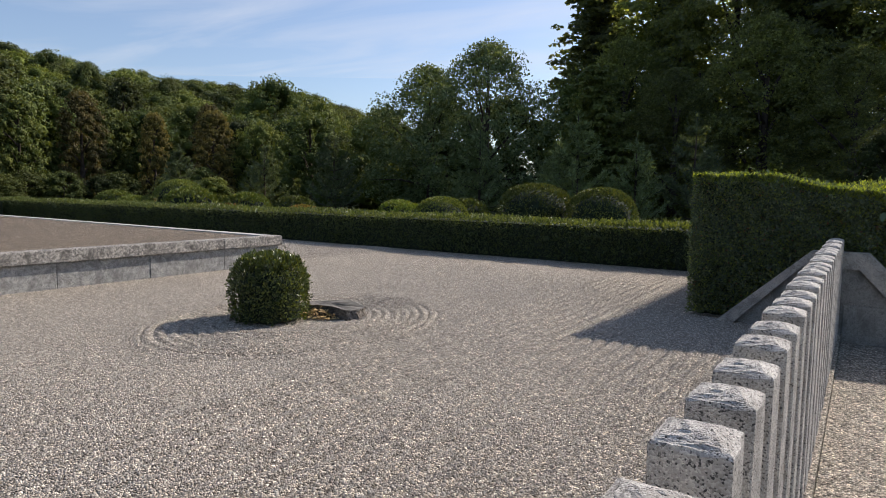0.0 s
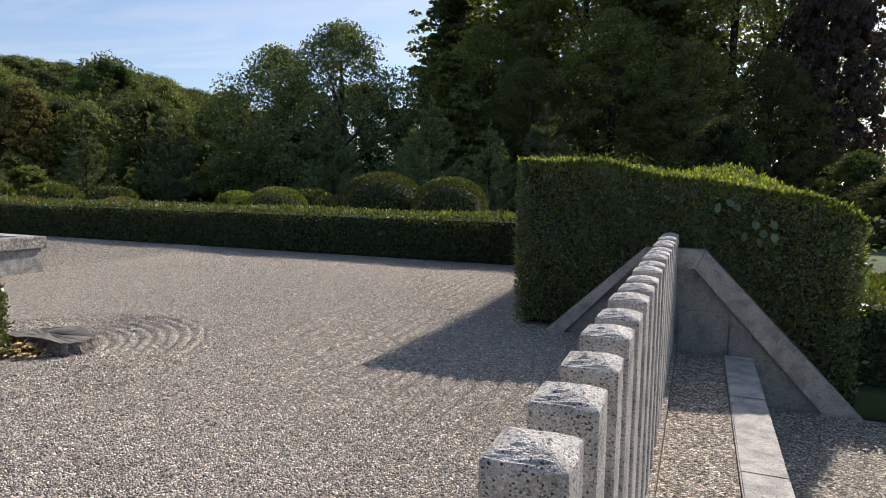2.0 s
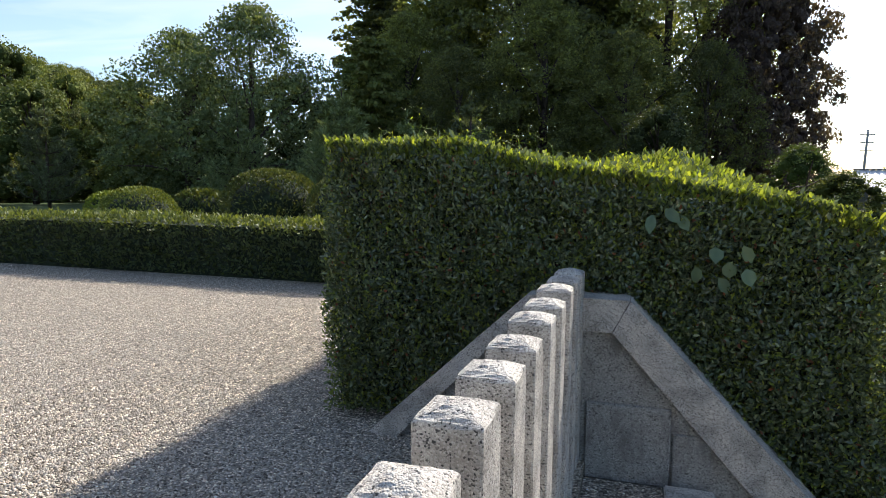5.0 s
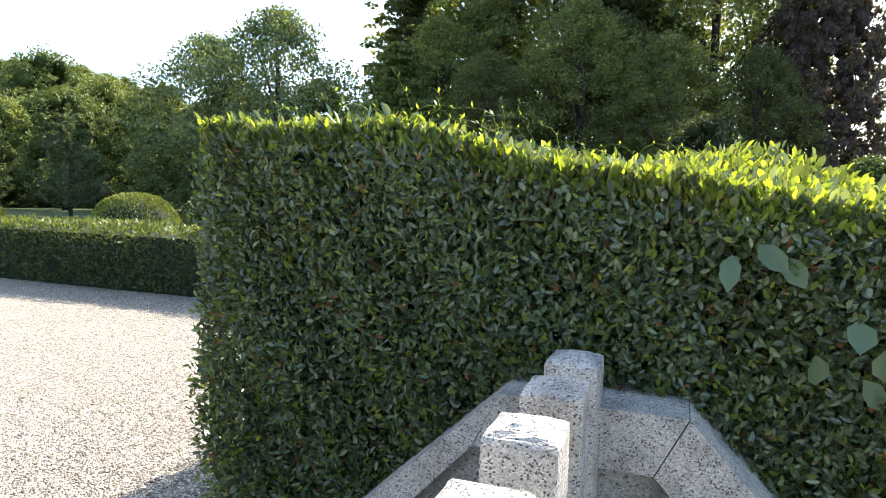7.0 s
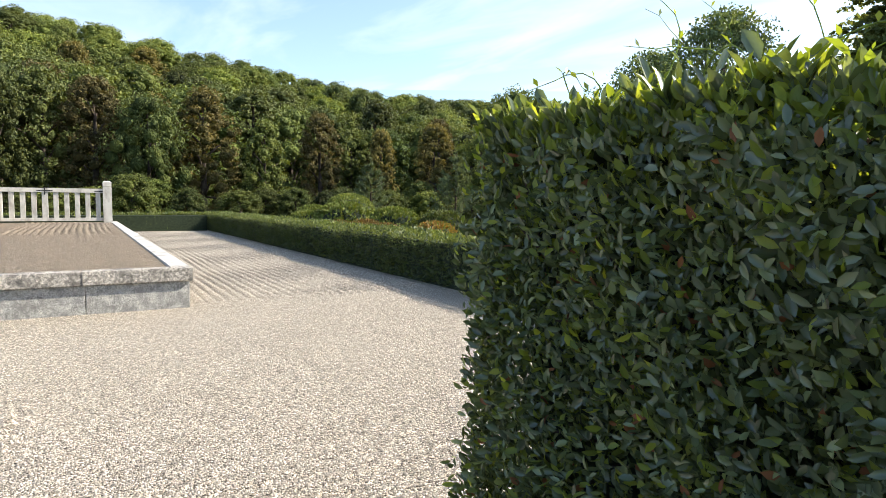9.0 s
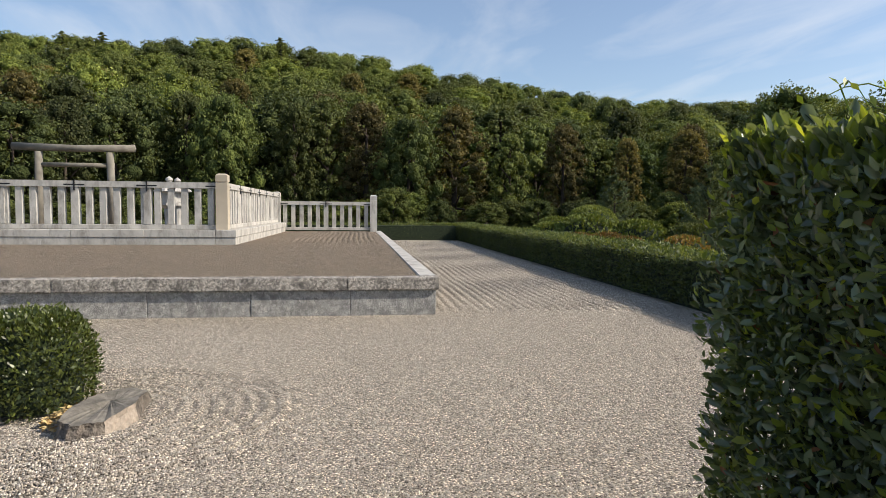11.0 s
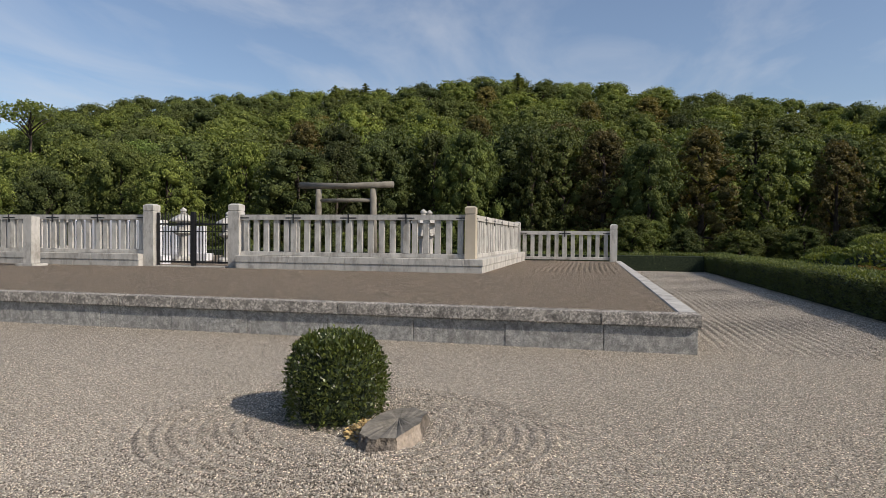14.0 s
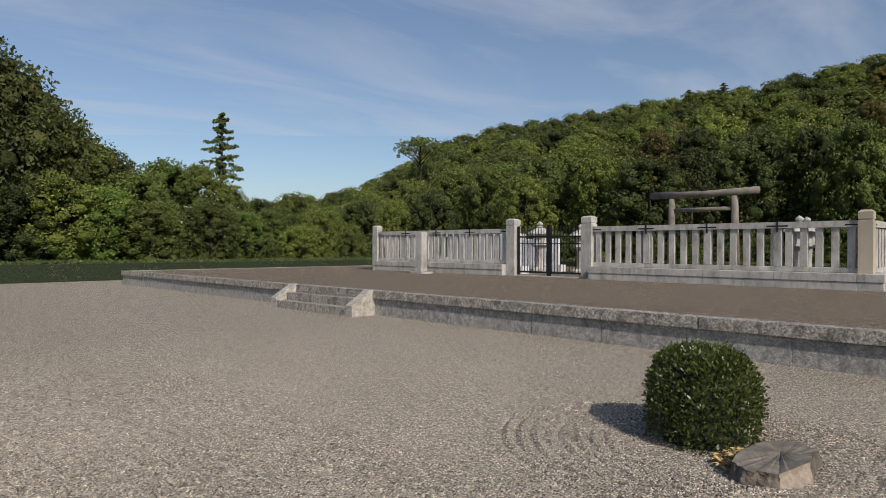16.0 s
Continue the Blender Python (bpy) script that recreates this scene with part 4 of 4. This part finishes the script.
def core_mesh(rng, centres, radii, k=1, fill=0.55):
    """A dark lumpy body inside a crown, so that light does not pass straight through it."""
    vs_, fs_, o = [], [], 0
    for c, r in zip(centres, radii):
        fill_ = fill
        u, w = np.meshgrid(np.linspace(0, 2 * math.pi, 7)[:-1], np.linspace(0.15, math.pi - 0.15, 5), indexing="ij")
        pts = np.stack([np.cos(u) * np.sin(w), np.sin(u) * np.sin(w), np.cos(w) * 0.8], -1) * r * fill_ + np.array(c)
        vs_.append(pts.reshape(-1, 3))
        for i in range(6):
            for j in range(4):
                fs_.append([o + i * 5 + j, o + ((i + 1) % 6) * 5 + j, o + ((i + 1) % 6) * 5 + j + 1, o + i * 5 + j + 1])
        o += 30
    return np.concatenate(vs_), np.array(fs_), k


def broadleaf(seed, h_, r, clumps=58, per=34, size=0.42, low=0.28, thin=False, limbs=True, full=False):
    """Meshes of a trunk with limbs and of a lumpy crown."""
    rng = np.random.default_rng(seed)
    cs, rs_ = [], []
    for i in range(clumps):
        t = (i + 0.5) / clumps
        z = low + (1 - low) * (1 - (1 - t) ** 1.1)
        prof = math.sin(math.pi * min(1, 0.22 + 0.78 * (z - low) / (1 - low))) ** 0.7
        if full:
            u_ = (z - low) / (1 - low)
            prof = math.sqrt(max(0.0, 1 - max(0.0, (u_ - 0.4) / 0.6) ** 2.4)) * (0.8 + 0.2 * min(1, u_ / 0.3))
        a = i * 2.399 + rng.uniform(-0.4, 0.4)
        rad = r * prof * (0.78 + 0.3 * rng.random()) * (0.55 if i % 4 == 0 else 1)
        cs.append((rad * math.cos(a), rad * math.sin(a), z * h_ * 0.93))
        rs_.append(r * rng.uniform(0.17, 0.37) * (62 / clumps) ** 0.3)
    sets = [crown_sets(rng, cs, rs_, per, size)]
    if not thin:
        pull, sink = (0.88, 0.07) if full else (0.72, 0.16)
        inner = [(c[0] * pull, c[1] * pull, c[2] - sink * r) for c in cs]
        sets.append(core_mesh(rng, inner, rs_, 1, 0.68 if full else 0.55))
    bm = tube([(0, 0, -0.6), (0.1, 0.05, h_ * 0.3), (0.0, 0.1, h_ * 0.6), (0.05, 0, h_ * 0.85)], [h_ * 0.028, h_ * 0.022, h_ * 0.013, h_ * 0.004], 7)
    for i in range(0, clumps if limbs else 0, max(1, clumps // 10)):
        c = Vector(cs[i])
        s = Vector((0.05, 0.05, max(h_ * 0.2, c.z - r * 0.7)))
        tube([s, (s + c) / 2 + Vector((0, 0, 0.2)), c], [h_ * 0.009, h_ * 0.006, h_ * 0.002], 5, bm)
    return bm, sets


def conifer(seed, h_, r, boughs=110, size=0.3, low=0.1, droop=0.25, dense=26):
    """A trunk with irregular drooping boughs that carry flat fans of foliage."""
    rng = np.random.default_rng(seed)
    bm = tube([(0, 0, -0.6), (0, 0, h_ * 0.5), (0, 0, h_ * 0.93)], [h_ * 0.022, h_ * 0.014, h_ * 0.002], 7)
    cs, rs_ = [], []
    for i in range(boughs):
        t = ((i + rng.random()) / boughs) ** 0.9
        z = h_ * (low + (0.97 - low) * t)
        R_ = (r * (1 - t) ** 0.7 + 0.03 * r) * rng.uniform(0.55, 1.15)
        a = i * 2.399 + rng.uniform(-0.5, 0.5)
        for s in np.linspace(0.25, 1.0, 5):
            w = rng.uniform(-0.06, 0.06) * r
            cs.append((R_ * s * math.cos(a) + w, R_ * s * math.sin(a) + w, z - droop * R_ * s * s + rng.uniform(-0.03, 0.03) * r))
            rs_.append(max(0.14, r * 0.16 * (1.15 - 0.5 * s) * (1.1 - 0.6 * t)))
    return bm, [crown_sets(rng, cs, rs_, dense, size, 0.4, 0, 0.35), core_mesh(rng, [(c_[0] * 0.5, c_[1] * 0.5, c_[2]) for c_ in cs[::5]], [q_ * 1.2 for q_ in rs_[::5]])]


def pine(seed, h_, r, tiers=8):
    """A young pine with upright needle tufts."""
    rng = np.random.default_rng(seed)
    bm = tube([(0, 0, -0.3), (0.03, 0, h_ * 0.5), (0, 0, h_)], [h_ * 0.018, h_ * 0.012, 0.01], 6)
    pos, ali = [], []
    for i in range(tiers):
        t = i / tiers
        z = h_ * (0.1 + 0.85 * t)
        R = r * (1 - t) ** 0.8 + 0.08
        m = 9 if t < 0.7 else 5
        for j in range(m):
            a = rng.uniform(0, 6.28)
            tip = Vector((R * math.cos(a), R * math.sin(a), z + R * 0.55))
            tube([(0, 0, z), Vector((tip.x * 0.6, tip.y * 0.6, z + R * 0.15)), tip], [0.022, 0.015, 0.006], 4, bm)
            for s in np.linspace(0.3, 1.05, 9):
                c = np.array([tip.x * s, tip.y * s, z + R * 0.55 * s * s])
                for k in range(13):
                    d = rng.normal(size=3) + [0.5 * math.cos(a), 0.5 * math.sin(a), 1.1]
                    pos.append(c)
                    ali.append(d)
    for k in range(60):
        pos.append(np.array([0, 0, h_ * rng.uniform(0.8, 1.0)]))
        ali.append(rng.normal(size=3) * 0.6 + [0, 0, 1])
    pos, ali = np.array(pos), np.array(ali)
    n = len(pos)
    v, f = leaf_arrays(pos, ali, rand_dirs(rng, n), rng.uniform(0.16, 0.32, n), rng.uniform(0.035, 0.055, n), rng, 0.1)
    return bm, [(v, f, 0)]


def tree(name, built, leaf, label, category="tree", group="", body=None):
    bm, sets = built
    e = thing(name, label, category, (0, 0, -50), 0, group)
    part("trunk", bm, BARK, e, smooth=True)
    o = new("crown", quads_mesh("crown", sets, [leaf, body or SHADE_CORE]))
    o.data.polygons.foreach_set("use_smooth", [p_.material_index == 1 for p_ in o.data.polygons])
    o.parent = e
    return e


def plant(proto, x, y, z, s=1.0, sz=None, rz=0.0):
    o = copy_thing(proto, pose(x, y, z, 0, 0, rz))
    o.scale = (s, s, sz or s)
    return o


KINDS = []
for sd, leafm, bodym, lab in ((1, F_GREEN, M_GREEN, "rounded leafy green tree on the wooded hill"), (2, F_DEEP, M_DEEP, "dense deep-green evergreen tree on the wooded hill"),
                       (3, F_BRIGHT, M_BRIGHT, "bright fresh-green leafy tree at the wood's edge"), (4, F_GREEN, M_GREEN, "broad green tree with lumpy crown on the hill")):
    KINDS.append(tree("hill_tree", broadleaf(sd, 10, 3.3, 84, 74, 0.23, 0.12, full=True), leafm, lab, "tree", "wooded hill", bodym))
CEDARS = [tree("cedar_tree", broadleaf(21, 11, 2.2, 92, 66, 0.22, 0.05, full=True), F_BROWN, "tall brownish-green cedar on the wooded hill", "tree", "wooded hill", M_BROWN),
          tree("cedar_tree", broadleaf(22, 11, 2.3, 92, 66, 0.22, 0.05, full=True), F_OLIVE, "tall olive-green cedar on the wooded hill", "tree", "wooded hill", M_OLIVE)]
rt = random.Random(17)
rows = ((47, 4.3, 0.85), (54, 4.0, 0.95), (63, 3.7, 1.0), (75, 3.4, 1.0), (90, 2.9, 1.05), (107, 2.3, 1.0), (124, 1.8, 1.0))
for ri, (dist, step, sc) in enumerate(rows):
    az = 36.0 + ri * 0.7
    while az < 152:
        a = az + rt.uniform(-0.35, 0.35) * step
        d = dist * rt.uniform(0.95, 1.06)
        x_, y_ = EYE_XY[0] - d * math.sin(radians(a)), EYE_XY[1] + d * math.cos(radians(a))
        z_ = float(hill_z(np.array([x_]), np.array([y_]))[0])
        cedar_zone = (60 < a < 120) and ri < 5
        if cedar_zone and rt.random() < 0.56 - 0.09 * ri:
            k_ = rt.choice(CEDARS)
        else:
            k_ = KINDS[rt.choice((0, 0, 1, 1, 3, 2) if ri < 2 else (0, 0, 1, 3, 3))]
        f_ = float(np.interp(d, [46, 60, 80, 100, 125], [0.66, 0.78, 0.88, 0.95, 1.0]))
        top = 1.5 + d * math.tan(radians(float(skyline(a)))) * f_ - 0.2 - 0.008 * d * (ri > 2)
        sz_ = min(1.1, max(0.3, (top - z_) / 10.2)) * (rt.uniform(0.9, 1.06) if ri < 4 else rt.uniform(0.93, 1.01))
        s_ = max(0.55, sz_) * sc * (rt.uniform(0.85, 1.1) if ri < 4 else rt.uniform(0.9, 1.25))
        o_ = plant(k_, x_, y_, z_ - 0.3, s_, sz_, rt.uniform(0, 360))
        o_.scale.x *= rt.uniform(0.85, 1.25)
        o_.scale.y *= rt.uniform(0.85, 1.2)
        az += step
# single taller crowns that stand out of the wood
for x_, y_, top_, s_, k_ in ((-55.0, 47.6, 13.9, 1.25, 1), (-49.5, 49.5, 11.4, 1.0, 3), (-89.7, 40.0, 19.4, 0.85, 1), (-84.2, 42.0, 17.6, 0.75, 1), (-75.5, 48.0, 15.8, 0.8, 3)):
    z_ = float(hill_z(np.array([x_]), np.array([y_]))[0]) - 0.3
    plant(KINDS[k_], x_, y_, z_, s_, (top_ - z_) / 10.0, x_ * 7)
# skyline conifers
DARKFIR = tree("skyline_fir", conifer(31, 12, 2.6, 40, 0.4, 0.1, 0.2, 12), F_DARK, "dark pointed fir on the skyline", "tree", "skyline firs")
for a, e_, d in ((110.2, 13.7, 120), (112.9, 13.4, 120), (96.3, 14.7, 112)):
    x_, y_ = EYE_XY[0] - d * math.sin(radians(a)), EYE_XY[1] + d * math.cos(radians(a))
    plant(DARKFIR, x_, y_, 1.5 + d * math.tan(radians(e_)) - 4.7, 0.85, 0.4, a * 3)
SOUTH = tree("broad_tree", broadleaf(55, 10, 3.8, 240, 60, 0.2, 0.02, limbs=False, full=True), F_OLIVE, "broad olive-green evergreen beyond the far hedge", "tree", "trees beyond the court", M_OLIVE)
# trees far off to the south, behind the closing hedge
for a, d, e_, k_, s_ in ((148, 75, 5.0, 0, 0.8), (151, 72, 4.4, 1, 0.75), (153.5, 60, 5.2, 3, 0.7), (156, 52, 7.2, 0, 0.85), (158.5, 50, 7.4, 2, 0.85), (161, 46, 6.4, 1, 0.8), (163.5, 50, 8.3, 1, 0.9), (166, 46, 9.8, 0, 1.0), (168.5, 45, 12.2, 1, 1.15),
                         (171, 43, 14.5, 3, 1.3), (174, 42, 16.5, 1, 1.4), (178, 42, 16, 0, 1.3), (183, 44, 15, 1, 1.3), (190, 46, 14, 3, 1.3), (155, 43, 4.0, 3, 0.55), (159.5, 42, 4.0, 0, 0.6), (163, 42, 5.0, 2, 0.6), (167, 41, 6, 0, 0.75), (170, 39, 5, 1, 0.6), (150, 47, 3.4, 1, 0.5), (146, 50, 3.6, 0, 0.5), (142, 52, 4.5, 1, 0.6), (152, 46, 3.2, 2, 0.45)):
    x_, y_ = EYE_XY[0] - d * math.sin(radians(a)), EYE_XY[1] + d * math.cos(radians(a))
    top = 1.5 + d * math.tan(radians(e_))
    big = a > 163 and s_ > 0.85
    plant(SOUTH if big else KINDS[k_], x_, y_, -0.05, s_ * (0.9 if big else 1), top / 9.9, a * 17)
FIR = tree("slender_fir", conifer(33, 9, 2.7, 30, 0.24, 0.25, 0.02, 22), F_DARK, "slender open-branched dark fir against the sky", "tree")
lean_fir = plant(FIR, EYE_XY[0] - 58 * math.sin(radians(154.1)), EYE_XY[1] + 58 * math.cos(radians(154.1)), 4.0, 1.0, 1.1, 20)
lean_fir.rotation_euler = (radians(5), radians(-6), radians(20))
UMB = tree("umbrella_pine", broadleaf(35, 9, 2.3, 26, 60, 0.3, 0.84, True), F_DARK, "tall flat-topped pine above the wood", "tree")
plant(UMB, EYE_XY[0] - 70 * math.sin(radians(136.6)), EYE_XY[1] + 70 * math.cos(radians(136.6)), 4.9, 1.05, 1.0, 0)

# garden trees beyond the low hedge
ASH = tree("leafy_tree", broadleaf(41, 11, 4.6, 190, 110, 0.19, 0.04, thin=True), F_GREY, "open-crowned grey-green broadleaf tree with fine leaves")
plant(ASH, -22.9, 32.4, -0.1, 0.88, 0.86, 30)
plant(ASH, -18.2, 31.6, -0.1, 0.92, 0.93, 200)
BIGFIR = tree("dark_fir", conifer(43, 20, 5.2, 230, 0.3, 0.02, 0.22, 26), F_DARK, "huge dark fir with layered drooping branches", "tree", "dark tall trees", M_DARK)
plant(BIGFIR, -17.0, 45.5, -0.2, 1.25, 0.95, 10)
plant(BIGFIR, -11.5, 44.0, -0.2, 1.35, 1.05, 80)
plant(BIGFIR, -3.0, 42.5, -0.2, 1.4, 1.05, 150)
BIGDARK = tree("dark_evergreen", broadleaf(45, 17, 5.2, 430, 84, 0.2, 0.02, thin=True), F_DARK, "tall dark evergreen tree in its own shade", "tree", "dark tall trees", M_DARK)
plant(BIGDARK, -7.2, 43.0, -0.2, 1.1, 1.12, 0)
plant(BIGDARK, 1.6, 43.0, -0.2, 1.0, 1.1, 130)
plant(BIGDARK, -5.0, 49.0, -0.2, 1.2, 1.25, 70)
plant(BIGDARK, 3.8, 48.0, -0.2, 1.05, 1.15, 260)
plant(BIGDARK, -12.6, 38.5, -0.2, 0.68, 0.68, 200)
plant(BIGDARK, -4.5, 36.5, -0.2, 0.75, 0.66, 250)
plant(BIGDARK, -0.5, 35.0, -0.2, 0.62, 0.52, 40)
plant(BIGDARK, -8.5, 34.5, -0.2, 0.55, 0.5, 300)
plant(BIGDARK, 3.2, 36.5, -0.2, 0.5, 0.5, 90)
CEDARL = tree("layered_cedar", conifer(47, 9, 4.2, 64, 0.26, 0.05, 0.08, 30), F_OLIVE, "yellowish layered cedar before the dark trees", "tree", "", M_OLIVE)
plant(CEDARL, -12.2, 32.5, -0.2, 1.0, 0.95, 0)
RED = tree("reddish_tree", broadleaf(49, 15, 3.6, 480, 90, 0.2, 0.03, limbs=False), F_PURPLE, "tall dark reddish evergreen against the light", "tree", "dark tall trees", M_PURPLE)
plant(RED, 6.2, 40.0, -0.2, 0.84, 1.12, 0)
plant(BIGDARK, 13, 40, -0.5, 0.3, 0.26, 20)
plant(BIGDARK, 19, 40, -0.5, 0.32, 0.24, 60)
for x_, y_, s_, k_ in ((-24, 36, 0.8, 1), (-28, 34, 0.75, 0), (-32, 31, 0.7, 1), (-15, 40, 1.0, 1), (0.8, 27, 0.42, 1), (4.5, 24, 0.27, 2), (8, 22, 0.26, 2), (-22.5, 42, 0.9, 0)):
    plant(KINDS[k_], x_, y_, -0.1, s_, s_, x_ * 31)
PINES = [tree("young_pine", pine(51 + i, 5.0, 1.5), F_PINE, "young pine with upright candle shoots on the lawn", "pine tree", "young pines") for i in range(2)]
for x_, y_, s_ in ((-16.5, 27.9, 1.0), (-24.0, 25.0, 0.95), (-28.5, 24.0, 0.85), (-9.8, 24.5, 0.95), (-7.4, 24.6, 0.75), (-11.2, 26.0, 0.8), (-30.5, 20.0, 0.75), (-5.5, 26, 0.9)):
    plant(PINES[int(abs(x_)) % 2], x_, y_, -0.05, s_, s_, x_ * 40)


def dome_bush(name, rx, h_, n, mats, label, seed, leaf=0.09):
    e = thing(name, label, "bush", (0, 0, -50), 0, "garden bushes")
    rng = np.random.default_rng(seed)
    part("inner_mass", blob(rx * 0.97, rx * 0.97, h_ * 0.97, seed), SHADE_CORE, e)
    p, q = dome_points(rng, n, rx, rx, h_, 2.2)
    y_ = rng.random(n) < 0.3
    o = new("leaves", quads_mesh("leaves", [leaves_on(rng, p[~y_], q[~y_], leaf, 0), leaves_on(rng, p[y_], q[y_], leaf, 1)], mats))
    o.parent = e
    tagged(o, kind="stuff")
    return e


DOME = dome_bush("dome_bush", 1.15, 1.7, 5000, [F_GREEN, F_DEEP], "clipped dome-shaped bush on the lawn", 3)
AZALEA = dome_bush("azalea_bush", 0.7, 0.7, 1600, [F_ORANGE, F_GREEN], "low azalea bush with orange-tinted shoots", 5, 0.1)
YELLOW = dome_bush("yellow_shrub", 0.8, 1.0, 1800, [F_YELLOW, F_GREEN], "loose yellow-green shrub on the lawn", 6, 0.13)
for x_, y_, s_, sz_ in ((-8.5, 18.0, 1.05, 1.0), (-10.75, 16.0, 0.75, 0.74), (-6.35, 18.0, 0.9, 0.93), (-26.0, 17.0, 1.0, 1.05)):
    plant(DOME, x_, y_, -0.04, s_, sz_, x_ * 50)
for x_, y_, s_ in ((-17.4, 16.5, 1.0), (-28.5, 17.8, 1.1), (-24.5, 15.5, 0.8), (-20.0, 15.2, 1.0), (-22.0, 15.0, 0.9), (-18.8, 15.4, 0.9)):
    plant(AZALEA, x_, y_, -0.04, s_, s_ * 1.15, x_ * 50)
for x_, y_, s_ in ((-23.2, 15.7, 1.35), (-27.0, 15.4, 1.0), (-21.0, 16.8, 1.2), (-19.5, 18.0, 1.1), (-30.5, 18.5, 1.0), (-14.6, 19.5, 0.9), (-16.0, 20.5, 1.0), (-13.0, 21.0, 1.1), (-32.5, 17.5, 1.2)):
    plant(YELLOW, x_, y_, -0.04, s_, s_, x_ * 50)
for x_, y_, s_ in ((1.95, 10.1, 0.7), (2.75, 10.7, 0.75), (1.85, 9.35, 0.55), (3.3, 11.4, 0.9), (4.4, 11.6, 0.8), (5.6, 13.0, 1.0), (7.5, 15.5, 1.3), (9.5, 17.0, 1.4), (12.0, 19.0, 1.6), (15.0, 22.0, 1.8), (6.2, 17.5, 1.2), (18.0, 24.0, 1.8)):
    plant(YELLOW, x_, y_, -0.33, s_, s_, x_ * 50)
for x_, y_, s_ in ((4.5, 20.0, 0.26), (7.0, 22.0, 0.3), (9.5, 24.0, 0.32), (12.5, 26.0, 0.34), (16.0, 28.0, 0.36), (20.0, 30.0, 0.4), (10.5, 20.0, 0.25), (14.0, 22.5, 0.28), (25, 32, 0.45), (31, 36, 0.5)):
    plant(KINDS[int(x_) % 4], x_, y_, -0.3, s_, s_ * 0.8, x_ * 33)
plant(DOME, -23.0, -7.1, 0.4, 0.6, 0.6, 0)
# shed and utility pole far beyond the hedge
shed = thing("shed", "low grey shed with a pale corrugated metal roof", "shed", (7.83, 31.0, -0.35), 90)
part("wall", prism([(-1.5, -0.2), (-1.5, 1.42), (0, 2.2), (1.5, 1.42), (1.5, -0.2)], -6.5, -0.3), SHED_WALL, shed)
for sx in (-1, 1):
    bm = bmesh.new()
    low_, high_ = [], []
    for i in range(131):
        yy, wv = -0.05 * i, 0.014 * math.cos(i * math.pi / 2)
        low_.append([bm.verts.new((sx * 1.82, yy, 1.47 + wv)), bm.verts.new((sx * 0.005, yy, 2.34 + wv))])
        high_.append([bm.verts.new((sx * 1.82, yy, 1.45 + wv)), bm.verts.new((sx * 0.005, yy, 2.32 + wv))])
    for rows_ in (low_, high_):
        for p_, q_ in zip(rows_, rows_[1:]):
            bm.faces.new((p_[0], q_[0], q_[1], p_[1]))
    part("roof_sheet", bm, ROOF_SHEET, shed, "pale corrugated metal")
part("ridge_cap", box(-0.09, 0.09, -6.52, 0.02, 2.345, 2.38, 0.01), SHED_WALL, shed)
for yy in (-1.2, -3.4):
    part("window_frame", box(-1.55, -1.505, yy - 1.4, yy, 0.45, 1.25, 0.006), POLE_GREY, shed)
    part("pane", box(-1.56, -1.552, yy - 1.32, yy - 0.08, 0.53, 1.17), IRON, shed)
pole = thing("utility_pole", "slim grey utility pole with three crossarms", "utility pole", (22.7, 80.4, -0.4))
part("post", tube([(0, 0, -0.3), (0.1, 0, 4), (0.2, 0, 7.6)], [0.16, 0.13, 0.1], 8), POLE_GREY, pole, smooth=True)
for zz, wd in ((7.1, 0.7), (6.3, 0.6), (5.5, 0.6)):
    part("crossarm", box(0.18 - wd, 0.18 + wd, -0.06, 0.06, zz - 0.05, zz + 0.05), POLE_GREY, pole)
# shrubs along the wood's foot
for i in range(46):
    a = 34 + i * 2.6 + rt.uniform(-1, 1)
    d = 43.5 + rt.uniform(-1.5, 1.5)
    x_, y_ = EYE_XY[0] - d * math.sin(radians(a)), EYE_XY[1] + d * math.cos(radians(a))
    plant(KINDS[rt.choice((0, 1, 1, 3))], x_, y_, -0.6, rt.uniform(0.32, 0.45), rt.uniform(0.24, 0.4), rt.uniform(0, 360))
for o in [o for o in scene.objects if o.parent is None and o.location.z < -40]:
    for c in list(o.children_recursive) + [o]:
        bpy.data.objects.remove(c)
